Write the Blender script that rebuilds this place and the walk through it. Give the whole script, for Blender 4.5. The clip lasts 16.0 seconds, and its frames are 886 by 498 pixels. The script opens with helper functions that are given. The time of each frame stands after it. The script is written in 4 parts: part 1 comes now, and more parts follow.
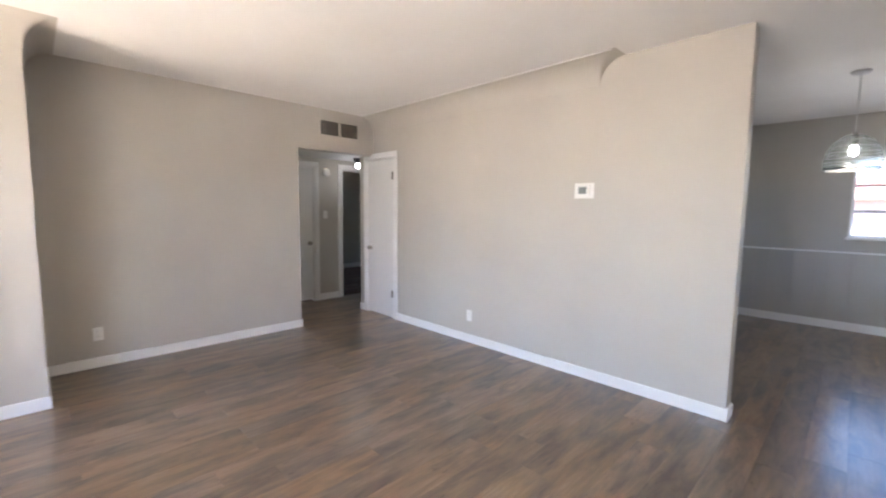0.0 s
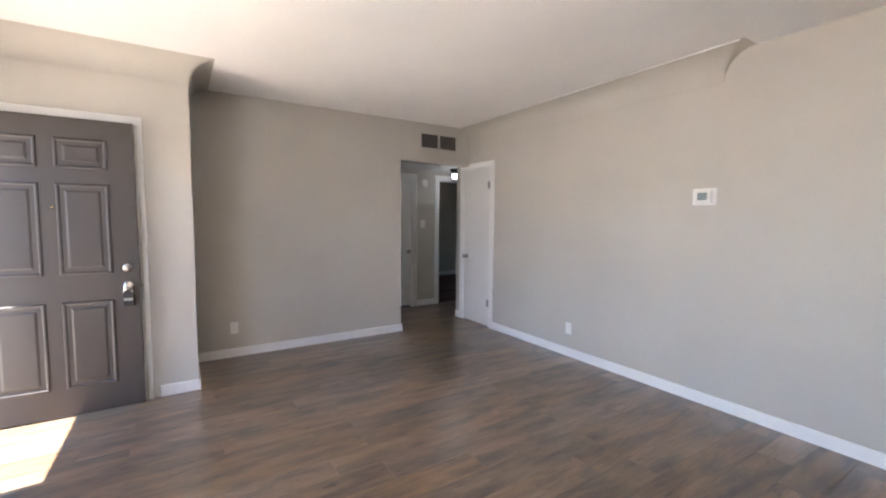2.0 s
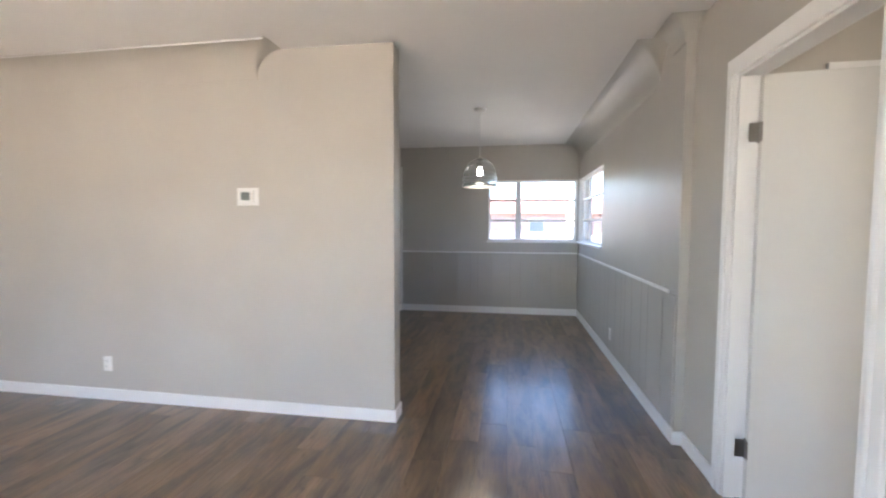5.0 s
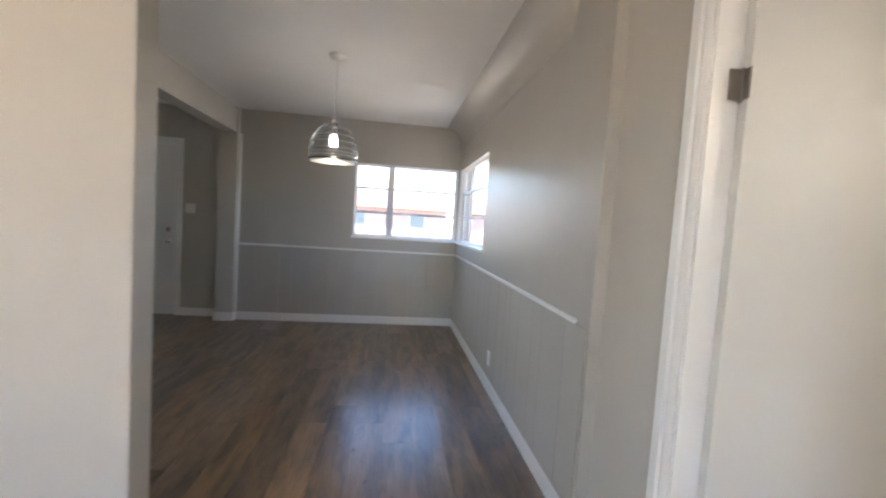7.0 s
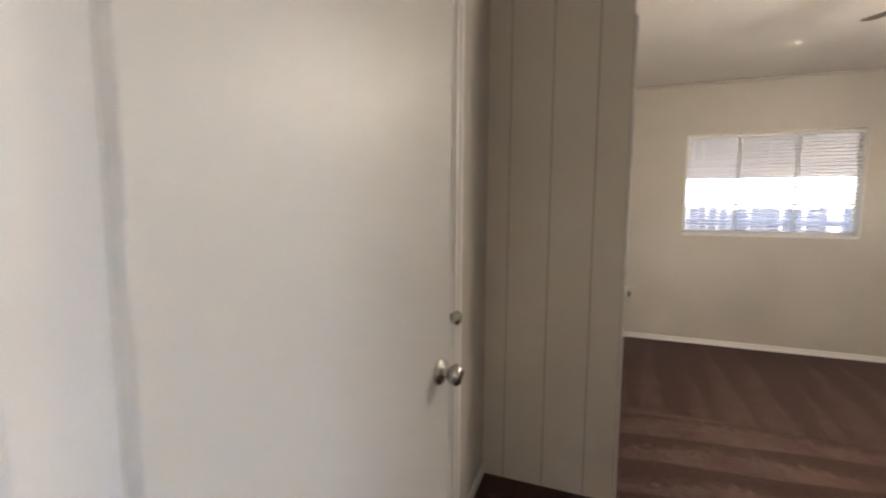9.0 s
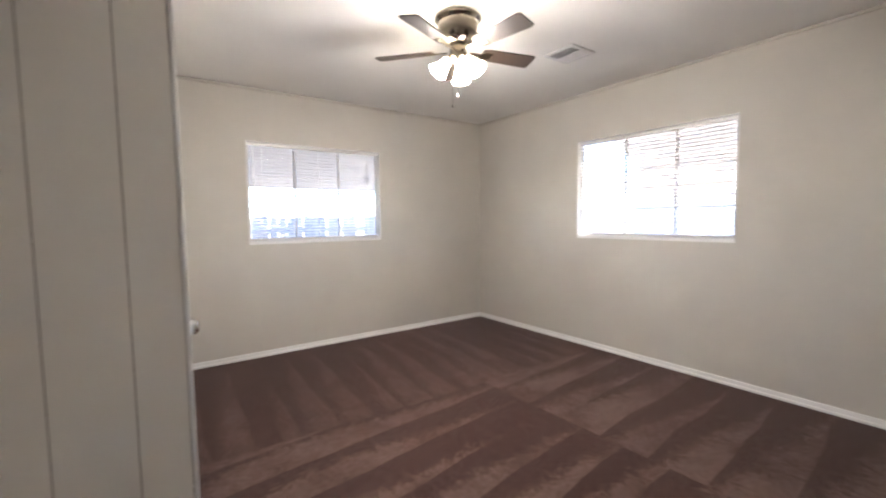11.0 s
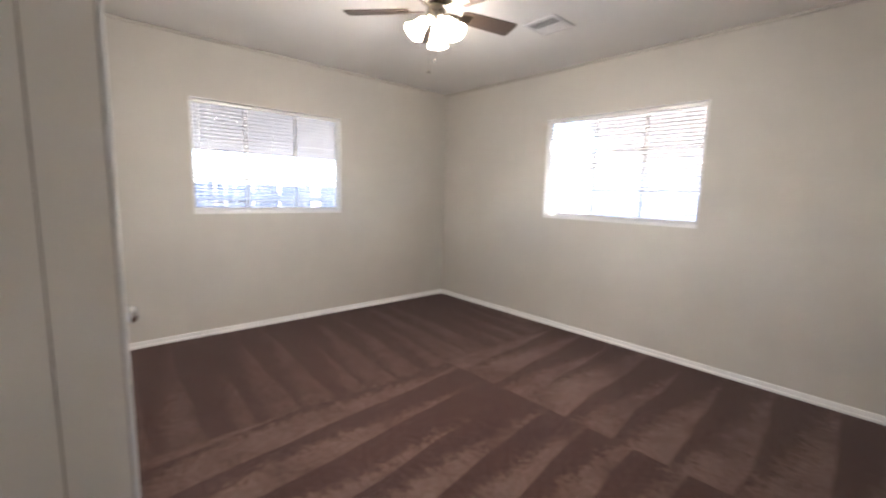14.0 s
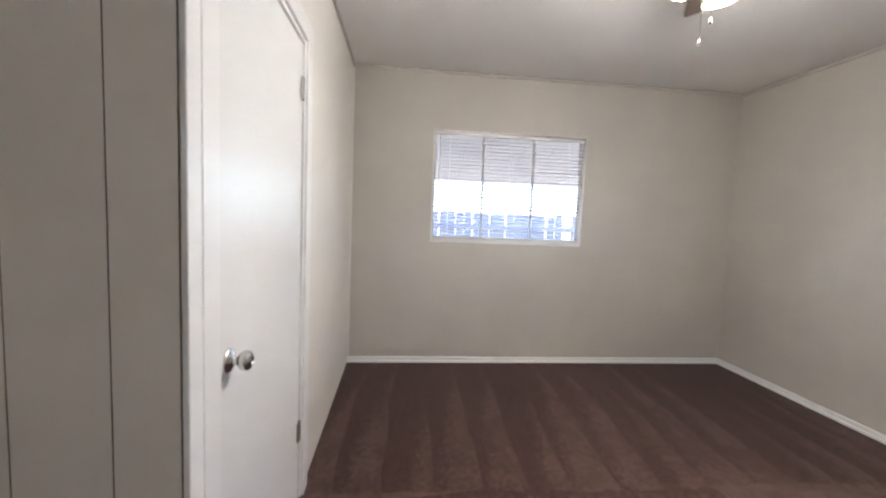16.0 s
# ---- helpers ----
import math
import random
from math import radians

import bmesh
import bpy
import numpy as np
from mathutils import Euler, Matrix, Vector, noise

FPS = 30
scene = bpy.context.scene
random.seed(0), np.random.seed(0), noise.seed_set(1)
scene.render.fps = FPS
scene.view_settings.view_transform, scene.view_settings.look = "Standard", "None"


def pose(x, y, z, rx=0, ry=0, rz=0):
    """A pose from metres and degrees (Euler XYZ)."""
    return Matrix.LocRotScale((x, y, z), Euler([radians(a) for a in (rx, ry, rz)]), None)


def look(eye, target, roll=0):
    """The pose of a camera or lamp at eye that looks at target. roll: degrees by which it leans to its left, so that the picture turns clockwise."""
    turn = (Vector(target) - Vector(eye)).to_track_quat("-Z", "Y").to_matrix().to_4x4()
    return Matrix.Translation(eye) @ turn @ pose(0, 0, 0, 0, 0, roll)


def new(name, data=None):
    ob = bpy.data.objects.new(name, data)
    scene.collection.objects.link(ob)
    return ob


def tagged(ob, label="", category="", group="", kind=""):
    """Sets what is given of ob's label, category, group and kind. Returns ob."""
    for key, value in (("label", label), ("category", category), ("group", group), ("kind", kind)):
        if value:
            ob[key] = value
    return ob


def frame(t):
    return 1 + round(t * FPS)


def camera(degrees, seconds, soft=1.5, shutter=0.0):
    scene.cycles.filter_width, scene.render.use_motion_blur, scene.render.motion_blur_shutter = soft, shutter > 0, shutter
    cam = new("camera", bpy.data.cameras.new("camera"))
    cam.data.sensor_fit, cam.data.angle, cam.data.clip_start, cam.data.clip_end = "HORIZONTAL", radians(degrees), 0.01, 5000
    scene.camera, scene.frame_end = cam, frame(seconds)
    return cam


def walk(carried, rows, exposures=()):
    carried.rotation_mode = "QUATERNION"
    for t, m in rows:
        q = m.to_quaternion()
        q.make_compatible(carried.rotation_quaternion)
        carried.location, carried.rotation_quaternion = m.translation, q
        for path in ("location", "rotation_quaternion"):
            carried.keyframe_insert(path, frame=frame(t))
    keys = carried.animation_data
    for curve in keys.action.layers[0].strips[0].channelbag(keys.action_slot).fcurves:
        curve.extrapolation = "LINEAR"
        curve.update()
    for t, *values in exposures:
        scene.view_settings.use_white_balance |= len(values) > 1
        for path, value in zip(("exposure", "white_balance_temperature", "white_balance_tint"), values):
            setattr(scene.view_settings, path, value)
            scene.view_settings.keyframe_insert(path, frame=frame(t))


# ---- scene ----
cam = camera(94.1, 16.0, soft=2.1, shutter=0.4)
PATH = [
    (0, (4.541, -3.215, 1.384), (3.131, -1.809, 1.198), 0.7),
    (0.5, (4.497, -3.264, 1.379), (2.93, -2.033, 1.203), 0.5),
    (1, (4.471, -3.291, 1.378), (2.81, -2.19, 1.21), 0.4),
    (1.5, (4.476, -3.301, 1.377), (2.778, -2.257, 1.219), 0.4),
    (2, (4.497, -3.291, 1.382), (2.816, -2.217, 1.236), 0.4),
    (2.5, (4.526, -3.274, 1.392), (2.924, -2.085, 1.257), 0.4),
    (3, (4.599, -3.233, 1.406), (3.141, -1.87, 1.279), 0.5),
    (3.5, (4.7, -3.185, 1.391), (3.45, -1.627, 1.28), 0.7),
    (4, (4.787, -3.106, 1.372), (3.829, -1.353, 1.261), 1.2),
    (4.5, (4.794, -2.931, 1.349), (4.174, -1.034, 1.234), 1.1),
    (4.7, (4.773, -2.839, 1.364), (4.296, -0.9, 1.255), 0.7),
    (6.8, (4.904, -1.728, 1.339), (5.051, 0.261, 1.199), 2.9),
    (7, (4.941, -1.629, 1.343), (5.197, 0.351, 1.22), 3.7),
    (7.5, (5.06, -1.402, 1.331), (5.644, 0.503, 1.164), 2.7),
    (8, (5.197, -1.164, 1.324), (6.362, 0.457, 1.194), 0.0),
    (8.5, (5.445, -1.037, 1.335), (7.056, 0.134, 1.158), -0.2),
    (9, (5.673, -0.95, 1.329), (7.541, -0.261, 1.14), 0.4),
    (9.5, (5.861, -0.887, 1.333), (7.846, -0.797, 1.104), -0.4),
    (10, (6.036, -0.885, 1.314), (7.968, -1.366, 1.122), -0.3),
    (10.2, (6.071, -0.918, 1.328), (7.968, -1.532, 1.169), -0.3),
    (12.3, (6.177, -1.018, 1.228), (7.13, -2.755, 0.951), -0.6),
    (12.5, (6.182, -1.011, 1.215), (7.085, -2.773, 0.93), -0.5),
    (13, (6.137, -1.041, 1.24), (7.02, -2.813, 0.952), 0.3),
    (13.5, (6.193, -1.028, 1.272), (7.231, -2.714, 0.987), 1.4),
    (13.8, (6.295, -1.007, 1.308), (7.591, -2.505, 1.032), 1.3),
    (14, (6.315, -1.004, 1.33), (7.793, -2.325, 1.062), 1.6),
    (14.5, (6.443, -1.07, 1.322), (8.195, -2.006, 1.089), 0.8),
    (15, (6.555, -1.243, 1.341), (8.43, -1.906, 1.134), 0.8),
    (15.5, (6.692, -1.399, 1.35), (8.639, -1.838, 1.228), 0.7),
    (16, (6.752, -1.494, 1.34), (8.733, -1.707, 1.172), 2.4),
]
EXPOSURES = [(0.0, 3.91, 6610, 14), (1.2, 3.58, 6480, 14), (2.0, 3.55, 6430, 14), (3.2, 3.78, 6480, 14), (4.7, 3.76, 6780, 13), (6.8, 3.62, 7060, 14), (7.4, 3.9, 7250, 14), (8.0, 3.72, 7250, 15), (8.5, 3.61, 7400, 16), (9.0, 3.48, 7100, 16), (9.5, 3.73, 6760, 16), (10.2, 3.96, 6170, 15), (12.3, 3.99, 6210, 15), (13.2, 3.99, 6210, 15), (14.5, 3.94, 6100, 15), (15.3, 3.82, 6010, 14), (16.0, 3.76, 5980, 14)]
walk(cam, [(t, look(e, g, r)) for t, e, g, r in PATH], EXPOSURES)

# ---- world and light ----
world = bpy.data.worlds.new("world")
scene.world = world
world.use_nodes = True
wn = world.node_tree.nodes
sky = wn.new("ShaderNodeTexSky")
sky.sky_type = "NISHITA"
sky.sun_disc = False
sky.dust_density = 0.0
sky.ozone_density = 4.0
sky.altitude = 1000.0
SUN_EL, SUN_AZ = 71.0, 176.0          # degrees; azimuth clockwise from north (+y)
sky.sun_elevation = radians(SUN_EL)
sky.sun_rotation = radians(SUN_AZ)
wn["Background"].inputs["Strength"].default_value = 0.15
world.node_tree.links.new(sky.outputs[0], wn["Background"].inputs["Color"])
sun = new("sun", bpy.data.lights.new("sun", "SUN"))
sun.data.energy, sun.data.angle, sun.data.color = 4.2, radians(0.6), (1.0, 0.97, 0.92)
_d = Vector((math.sin(radians(SUN_AZ)) * math.cos(radians(SUN_EL)), math.cos(radians(SUN_AZ)) * math.cos(radians(SUN_EL)), math.sin(radians(SUN_EL))))
sun.matrix_world = look(_d * 30, (0, 0, 0))


def bulb(name, x, y, z, watts, color, size=0.04):
    lamp = new(name, bpy.data.lights.new(name, "POINT"))
    lamp.data.energy, lamp.data.color, lamp.data.shadow_soft_size = watts, color, size
    lamp.location = (x, y, z)
    return lamp


FAN_W = 3.4      # each of the fan's three bulbs


# ---- materials ----
def material(name, color, rough=0.5, metal=0.0, spec=0.5):
    m = bpy.data.materials.new(name)
    m.use_nodes = True
    b = m.node_tree.nodes["Principled BSDF"]
    b.inputs["Base Color"].default_value = (*color, 1)
    b.inputs["Roughness"].default_value = rough
    b.inputs["Metallic"].default_value = metal
    b.inputs["Specular IOR Level"].default_value = spec
    return m


def node(m, kind, **values):
    n = m.node_tree.nodes.new(kind)
    for key, value in values.items():
        n.inputs[key.replace("_", " ")].default_value = value
    return n


def link(m, a, b):
    m.node_tree.links.new(a, b)


def bsdf(m):
    return m.node_tree.nodes["Principled BSDF"]


def noise_tex(m, scale, detail=3.0, stretch=(1, 1, 1), rough=0.5, coords="Object"):
    tc = m.node_tree.nodes.new("ShaderNodeTexCoord")
    mp = m.node_tree.nodes.new("ShaderNodeMapping")
    mp.inputs["Scale"].default_value = stretch
    link(m, tc.outputs[coords], mp.inputs["Vector"])
    n = node(m, "ShaderNodeTexNoise", Scale=scale, Detail=detail, Roughness=rough)
    link(m, mp.outputs["Vector"], n.inputs["Vector"])
    return n


def ramp(m, fac, stops):
    r = m.node_tree.nodes.new("ShaderNodeValToRGB")
    e = r.color_ramp.elements
    while len(e) < len(stops):
        e.new(0.5)
    for i, (p, c) in enumerate(stops):
        e[i].position, e[i].color = p, (*c, 1)
    link(m, fac, r.inputs["Fac"])
    return r


def bump(m, height, strength, distance, after=None):
    b = node(m, "ShaderNodeBump", Strength=strength, Distance=distance)
    link(m, height, b.inputs["Height"])
    if after:
        link(m, after.outputs["Normal"], b.inputs["Normal"])
    link(m, b.outputs["Normal"], bsdf(m).inputs["Normal"])
    return b


def map_range(m, fac, a, b):
    r = node(m, "ShaderNodeMapRange")
    r.inputs["To Min"].default_value, r.inputs["To Max"].default_value = a, b
    link(m, fac, r.inputs["Value"])
    return r


def painted(name, color, rough, peel=0.12, spread=0.05, scale=120.0, wave=0.06):
    """Rolled paint: roller texture, faint uneven patches and gloss."""
    m = material(name, color, rough)
    big = noise_tex(m, 1.3, 4)
    lo = tuple(c * (1 - spread) for c in color)
    hi = tuple(min(1, c * (1 + spread)) for c in color)
    r = ramp(m, big.outputs["Fac"], [(0.3, lo), (0.7, hi)])
    link(m, r.outputs["Color"], bsdf(m).inputs["Base Color"])
    fine = noise_tex(m, scale, 2)
    soft = noise_tex(m, 5.0, 2)
    rr = map_range(m, soft.outputs["Fac"], rough * 0.93, min(1, rough * 1.07))
    link(m, rr.outputs["Result"], bsdf(m).inputs["Roughness"])
    b = bump(m, fine.outputs["Fac"], peel, 0.002)
    bump(m, soft.outputs["Fac"], wave, 0.02, b)
    return m


M_WALL = painted("wall_paint", (0.493, 0.462, 0.412), 0.62)
M_GLOSS = painted("satin_wall_paint", (0.440, 0.415, 0.372), 0.38, 0.03, wave=0.03)
M_CEIL = painted("ceiling_paint", (0.80, 0.785, 0.765), 0.75, 0.35, 0.03, 60)
M_TRIM = painted("white_trim_paint", (0.80, 0.79, 0.77), 0.36, 0.02, 0.02, wave=0.006)
M_DOOR = painted("white_door_paint", (0.76, 0.75, 0.73), 0.335, 0.02, 0.02, wave=0.004)
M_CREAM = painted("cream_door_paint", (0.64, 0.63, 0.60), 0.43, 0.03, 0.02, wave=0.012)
M_BOARD = painted("board_paint", (0.76, 0.725, 0.66), 0.40, 0.06)
M_BROWN = painted("brown_door_paint", (0.052, 0.043, 0.037), 0.42, 0.06)
M_STUCCO = painted("stucco", (0.80, 0.76, 0.71), 0.9, 0.6, 0.08, 40)
M_SASH = painted("pale_sash_paint", (0.62, 0.61, 0.61), 0.45, 0.03)
M_PLASTIC = material("white_plastic", (0.80, 0.79, 0.76), 0.35)
M_JOINT = material("brown_joint", (0.22, 0.17, 0.12), 0.7)
# near-black fill that stands for the shade inside slots and ducts
M_SLOT = material("slot_shade", (0.03, 0.03, 0.03), 0.6)
M_SCREEN = material("grey_screen", (0.16, 0.18, 0.17), 0.2)
M_NICKEL = material("brushed_nickel", (0.55, 0.53, 0.50), 0.24, 1.0)
M_HINGE = material("dulled_steel_hinge", (0.27, 0.25, 0.23), 0.34, 1.0)
M_BRASS = material("antique_brass", (0.50, 0.36, 0.17), 0.25, 1.0)
M_FAN = material("polished_bronze", (0.24, 0.215, 0.175), 0.22, 1.0)
M_BLACK = material("black_metal", (0.02, 0.02, 0.022), 0.45)
M_STEEL = material("galvanised_wire", (0.50, 0.52, 0.50), 0.35, 1.0)
M_VENT = painted("vent_enamel", (0.62, 0.57, 0.49), 0.4, 0.03)
M_SLATV = material("tan_grille_enamel", (0.40, 0.34, 0.27), 0.5)
M_BLADE = painted("dark_fan_blade", (0.045, 0.031, 0.024), 0.55, 0.1, 0.25, 40)
# white slats coloured grey: their shade against the bright sky is in the colour
M_SLAT = material("backlit_grey_slat", (0.36, 0.35, 0.345), 0.5)
M_CORD = material("white_cord", (0.75, 0.75, 0.72), 0.8)


def glass(name, tint=(1, 1, 1), rough=0.0):
    m = material(name, tint, rough)
    bsdf(m).inputs["Transmission Weight"].default_value = 1.0
    bsdf(m).inputs["IOR"].default_value = 1.12
    return m


M_GLASS = glass("window_glass")
# tints added to darken the bright view outside; panes cast no shadow, so daylight keeps
M_TINT = glass("view_dimming_glass", (0.60, 0.60, 0.615))
bsdf(M_TINT).inputs["IOR"].default_value = 1.06
M_PALE = glass("mild_view_dimming_glass", (0.73, 0.75, 0.79))
bsdf(M_PALE).inputs["IOR"].default_value = 1.06


def glowing(name, color, strength):
    m = material(name, (0.85, 0.83, 0.8), 0.4)
    bsdf(m).inputs["Emission Color"].default_value = (*color, 1)
    bsdf(m).inputs["Emission Strength"].default_value = strength
    return m


M_SHADE = glowing("lit_frosted_glass", (1.0, 0.84, 0.60), 4.5)
M_BULB = glowing("lit_bulb", (0.96, 0.97, 1.0), 5.0)
M_HALLBULB = glowing("lit_hall_glass", (0.92, 0.96, 1.0), 0.9)


def wood_floor():
    m = material("vinyl_plank", (0.2, 0.13, 0.09), 0.33)
    info = m.node_tree.nodes.new("ShaderNodeObjectInfo")
    tc = m.node_tree.nodes.new("ShaderNodeTexCoord")
    shift = node(m, "ShaderNodeVectorMath")
    shift.operation = "MULTIPLY_ADD"
    link(m, info.outputs["Random"], shift.inputs[0])
    shift.inputs[1].default_value = (37.0, 91.0, 13.0)
    link(m, tc.outputs["Object"], shift.inputs[2])

    def grain(scale, detail, stretch, dist=0.0):
        mp = m.node_tree.nodes.new("ShaderNodeMapping")
        mp.inputs["Scale"].default_value = stretch
        link(m, shift.outputs[0], mp.inputs["Vector"])
        n = node(m, "ShaderNodeTexNoise", Scale=scale, Detail=detail, Roughness=0.6, Distortion=dist)
        link(m, mp.outputs["Vector"], n.inputs["Vector"])
        return n
    broad = grain(2.0, 5, (5.2, 1.15, 1), 0.35)
    knot = grain(3.0, 3, (9.0, 2.6, 1), 0.6)
    fine = grain(12.0, 5, (8.0, 0.40, 1), 0.15)
    base = ramp(m, broad.outputs["Fac"], [(0.30, (0.082, 0.056, 0.039)), (0.43, (0.142, 0.098, 0.064)), (0.56, (0.210, 0.137, 0.080)), (0.72, (0.250, 0.178, 0.115))])
    smudge = ramp(m, knot.outputs["Fac"], [(0.27, (0.44, 0.42, 0.41)), (0.36, (1.0, 1.0, 1.0))])
    dark = m.node_tree.nodes.new("ShaderNodeMix")
    dark.data_type, dark.blend_type = "RGBA", "MULTIPLY"
    dark.inputs[0].default_value = 0.8
    link(m, base.outputs["Color"], dark.inputs[6])
    link(m, smudge.outputs["Color"], dark.inputs[7])
    streak = ramp(m, fine.outputs["Fac"], [(0.32, (0.52, 0.50, 0.48)), (0.55, (1.0, 1.0, 1.0)), (0.75, (1.18, 1.15, 1.12))])
    mix = m.node_tree.nodes.new("ShaderNodeMix")
    mix.data_type, mix.blend_type = "RGBA", "MULTIPLY"
    mix.inputs[0].default_value = 0.42
    link(m, dark.outputs[2], mix.inputs[6])
    link(m, streak.outputs["Color"], mix.inputs[7])
    hsv = m.node_tree.nodes.new("ShaderNodeHueSaturation")
    v = map_range(m, info.outputs["Random"], 0.78, 1.22)
    other = m.node_tree.nodes.new("ShaderNodeTexWhiteNoise")
    other.noise_dimensions = "1D"
    link(m, info.outputs["Random"], other.inputs["W"])
    grey = map_range(m, other.outputs["Value"], 0.86, 1.14)
    link(m, grey.outputs["Result"], hsv.inputs["Saturation"])
    link(m, v.outputs["Result"], hsv.inputs["Value"])
    link(m, mix.outputs[2], hsv.inputs["Color"])
    link(m, hsv.outputs["Color"], bsdf(m).inputs["Base Color"])
    rr = map_range(m, fine.outputs["Fac"], 0.27, 0.36)
    link(m, rr.outputs["Result"], bsdf(m).inputs["Roughness"])
    bump(m, fine.outputs["Fac"], 0.015, 0.001)
    bsdf(m).inputs["Coat Weight"].default_value = 0.75
    bsdf(m).inputs["Coat Roughness"].default_value = 0.22
    return m


M_PLANK = wood_floor()
M_UNDER = material("floor_joint", (0.05, 0.035, 0.028), 0.8)


def carpet():
    """Cut pile with vacuum tracks: wedges of pile brushed to and fro in three fields, with ragged edges."""
    m = material("brown_carpet", (0.1, 0.05, 0.04), 0.95, 0, 0.1)

    def mth(op, a, b=0.0, c=0.0, clamp=False):
        n = m.node_tree.nodes.new("ShaderNodeMath")
        n.operation, n.use_clamp = op, clamp
        for i, v in enumerate((a, b, c)):
            if isinstance(v, (int, float)):
                n.inputs[i].default_value = v
            else:
                link(m, v, n.inputs[i])
        return n.outputs[0]
    geo = m.node_tree.nodes.new("ShaderNodeNewGeometry")
    sep = m.node_tree.nodes.new("ShaderNodeSeparateXYZ")
    link(m, geo.outputs["Position"], sep.inputs[0])
    warp = noise_tex(m, 0.9, 2).outputs["Fac"]
    rag = noise_tex(m, 17, 6, rough=0.65).outputs["Fac"]
    px = mth("MULTIPLY_ADD", warp, 0.16, mth("SUBTRACT", sep.outputs["X"], 0.08))
    py = mth("MULTIPLY_ADD", warp, -0.16, mth("ADD", sep.outputs["Y"], 0.08))

    def field(u, v, seed):
        """u: along the stroke, 0 at its thin end; v: strokes counted across."""
        wn = m.node_tree.nodes.new("ShaderNodeTexWhiteNoise")
        wn.noise_dimensions = "2D"
        at = m.node_tree.nodes.new("ShaderNodeCombineXYZ")
        link(m, mth("FLOOR", v), at.inputs[0])
        at.inputs[1].default_value = seed
        link(m, at.outputs[0], wn.inputs["Vector"])
        lean = mth("MULTIPLY_ADD", wn.outputs["Value"], 0.75, mth("MULTIPLY_ADD", u, 0.80, -0.88))
        edge = mth("MULTIPLY_ADD", rag, 1.0, mth("SUBTRACT", lean, mth("FRACT", v)))
        return mth("MULTIPLY_ADD", edge, 3.2, 0.42, True)
    u1 = mth("MULTIPLY", mth("SUBTRACT", 10.15, px), 0.62)
    east = field(u1, mth("MULTIPLY_ADD", px, 0.22, mth("MULTIPLY", py, 4.1)), 1.0)
    u2 = mth("MULTIPLY", mth("ADD", py, 4.5), 0.72)
    south = field(u2, mth("MULTIPLY_ADD", py, 0.22, mth("MULTIPLY", px, 3.4)), 2.0)
    u3 = mth("PINGPONG", mth("MULTIPLY", mth("ADD", py, 3.14), 0.66), 1.0)
    west = field(u3, mth("MULTIPLY_ADD", py, 0.45, mth("MULTIPLY", px, 3.7)), 3.0)
    is_south = mth("LESS_THAN", mth("MULTIPLY_ADD", warp, -0.03, sep.outputs["Y"]), -3.16)
    is_east = mth("GREATER_THAN", mth("MULTIPLY_ADD", rag, 0.10, px), 8.66)

    def pick(f, a, b):
        n = m.node_tree.nodes.new("ShaderNodeMix")
        link(m, f, n.inputs[0])
        link(m, a, n.inputs[2])
        link(m, b, n.inputs[3])
        return n.outputs[0]
    mask = pick(is_east, pick(is_south, west, south), mth("MULTIPLY", east, 0.66))
    blotch = noise_tex(m, 34, 4).outputs["Fac"]
    tuft = noise_tex(m, 260, 2)
    worn = mth("MULTIPLY_ADD", noise_tex(m, 3.2, 7, rough=0.62).outputs["Fac"], 2.4, -0.38, True)
    tone = mth("MULTIPLY_ADD", blotch, 0.46, mth("MULTIPLY_ADD", mth("MULTIPLY", mask, worn), 0.42, 0.08))
    r = ramp(m, tone, [(0.18, CARPET_DARK), (0.5, CARPET_MID), (0.9, CARPET_LIGHT)])
    t = ramp(m, tuft.outputs["Fac"], [(0.3, (0.6, 0.6, 0.6)), (0.65, (1.1, 1.1, 1.1))])
    mul = m.node_tree.nodes.new("ShaderNodeMix")
    mul.data_type, mul.blend_type = "RGBA", "MULTIPLY"
    mul.inputs[0].default_value = 0.8
    link(m, r.outputs["Color"], mul.inputs[6])
    link(m, t.outputs["Color"], mul.inputs[7])
    link(m, mul.outputs[2], bsdf(m).inputs["Base Color"])
    bsdf(m).inputs["Sheen Weight"].default_value = 0.12
    bsdf(m).inputs["Sheen Roughness"].default_value = 0.5
    bump(m, tuft.outputs["Fac"], 0.6, 0.006)
    return m


CARPET_DARK, CARPET_MID, CARPET_LIGHT = (0.044, 0.0165, 0.0122), (0.073, 0.038, 0.0295), (0.166, 0.106, 0.085)
M_CARPET = carpet()


def mottled(name, c1, c2, scale, rough=0.9, relief=0.4):
    m = material(name, c1, rough)
    n = noise_tex(m, scale, 6)
    r = ramp(m, n.outputs["Fac"], [(0.3, c1), (0.7, c2)])
    link(m, r.outputs["Color"], bsdf(m).inputs["Base Color"])
    bump(m, n.outputs["Fac"], relief, 0.02)
    return m


M_GROUND = mottled("dry_lawn_and_dirt", (0.27, 0.235, 0.19), (0.20, 0.18, 0.14), 1.5)
# warmed and lightened for the sunlight it throws into the living room
M_CONC = mottled("concrete", (0.60, 0.50, 0.38), (0.68, 0.58, 0.45), 3)
M_FENCE = mottled("grey_blue_fence_wood", (0.27, 0.275, 0.29), (0.33, 0.335, 0.35), 6)
M_AWNING = mottled("white_awning_enamel", (0.68, 0.675, 0.685), (0.74, 0.735, 0.745), 3, 0.5, 0.05)
M_TAN = mottled("tan_shingle", (0.58, 0.50, 0.43), (0.66, 0.58, 0.51), 4)
M_ROOF = mottled("red_shingle", (0.20, 0.095, 0.078), (0.26, 0.125, 0.10), 4)
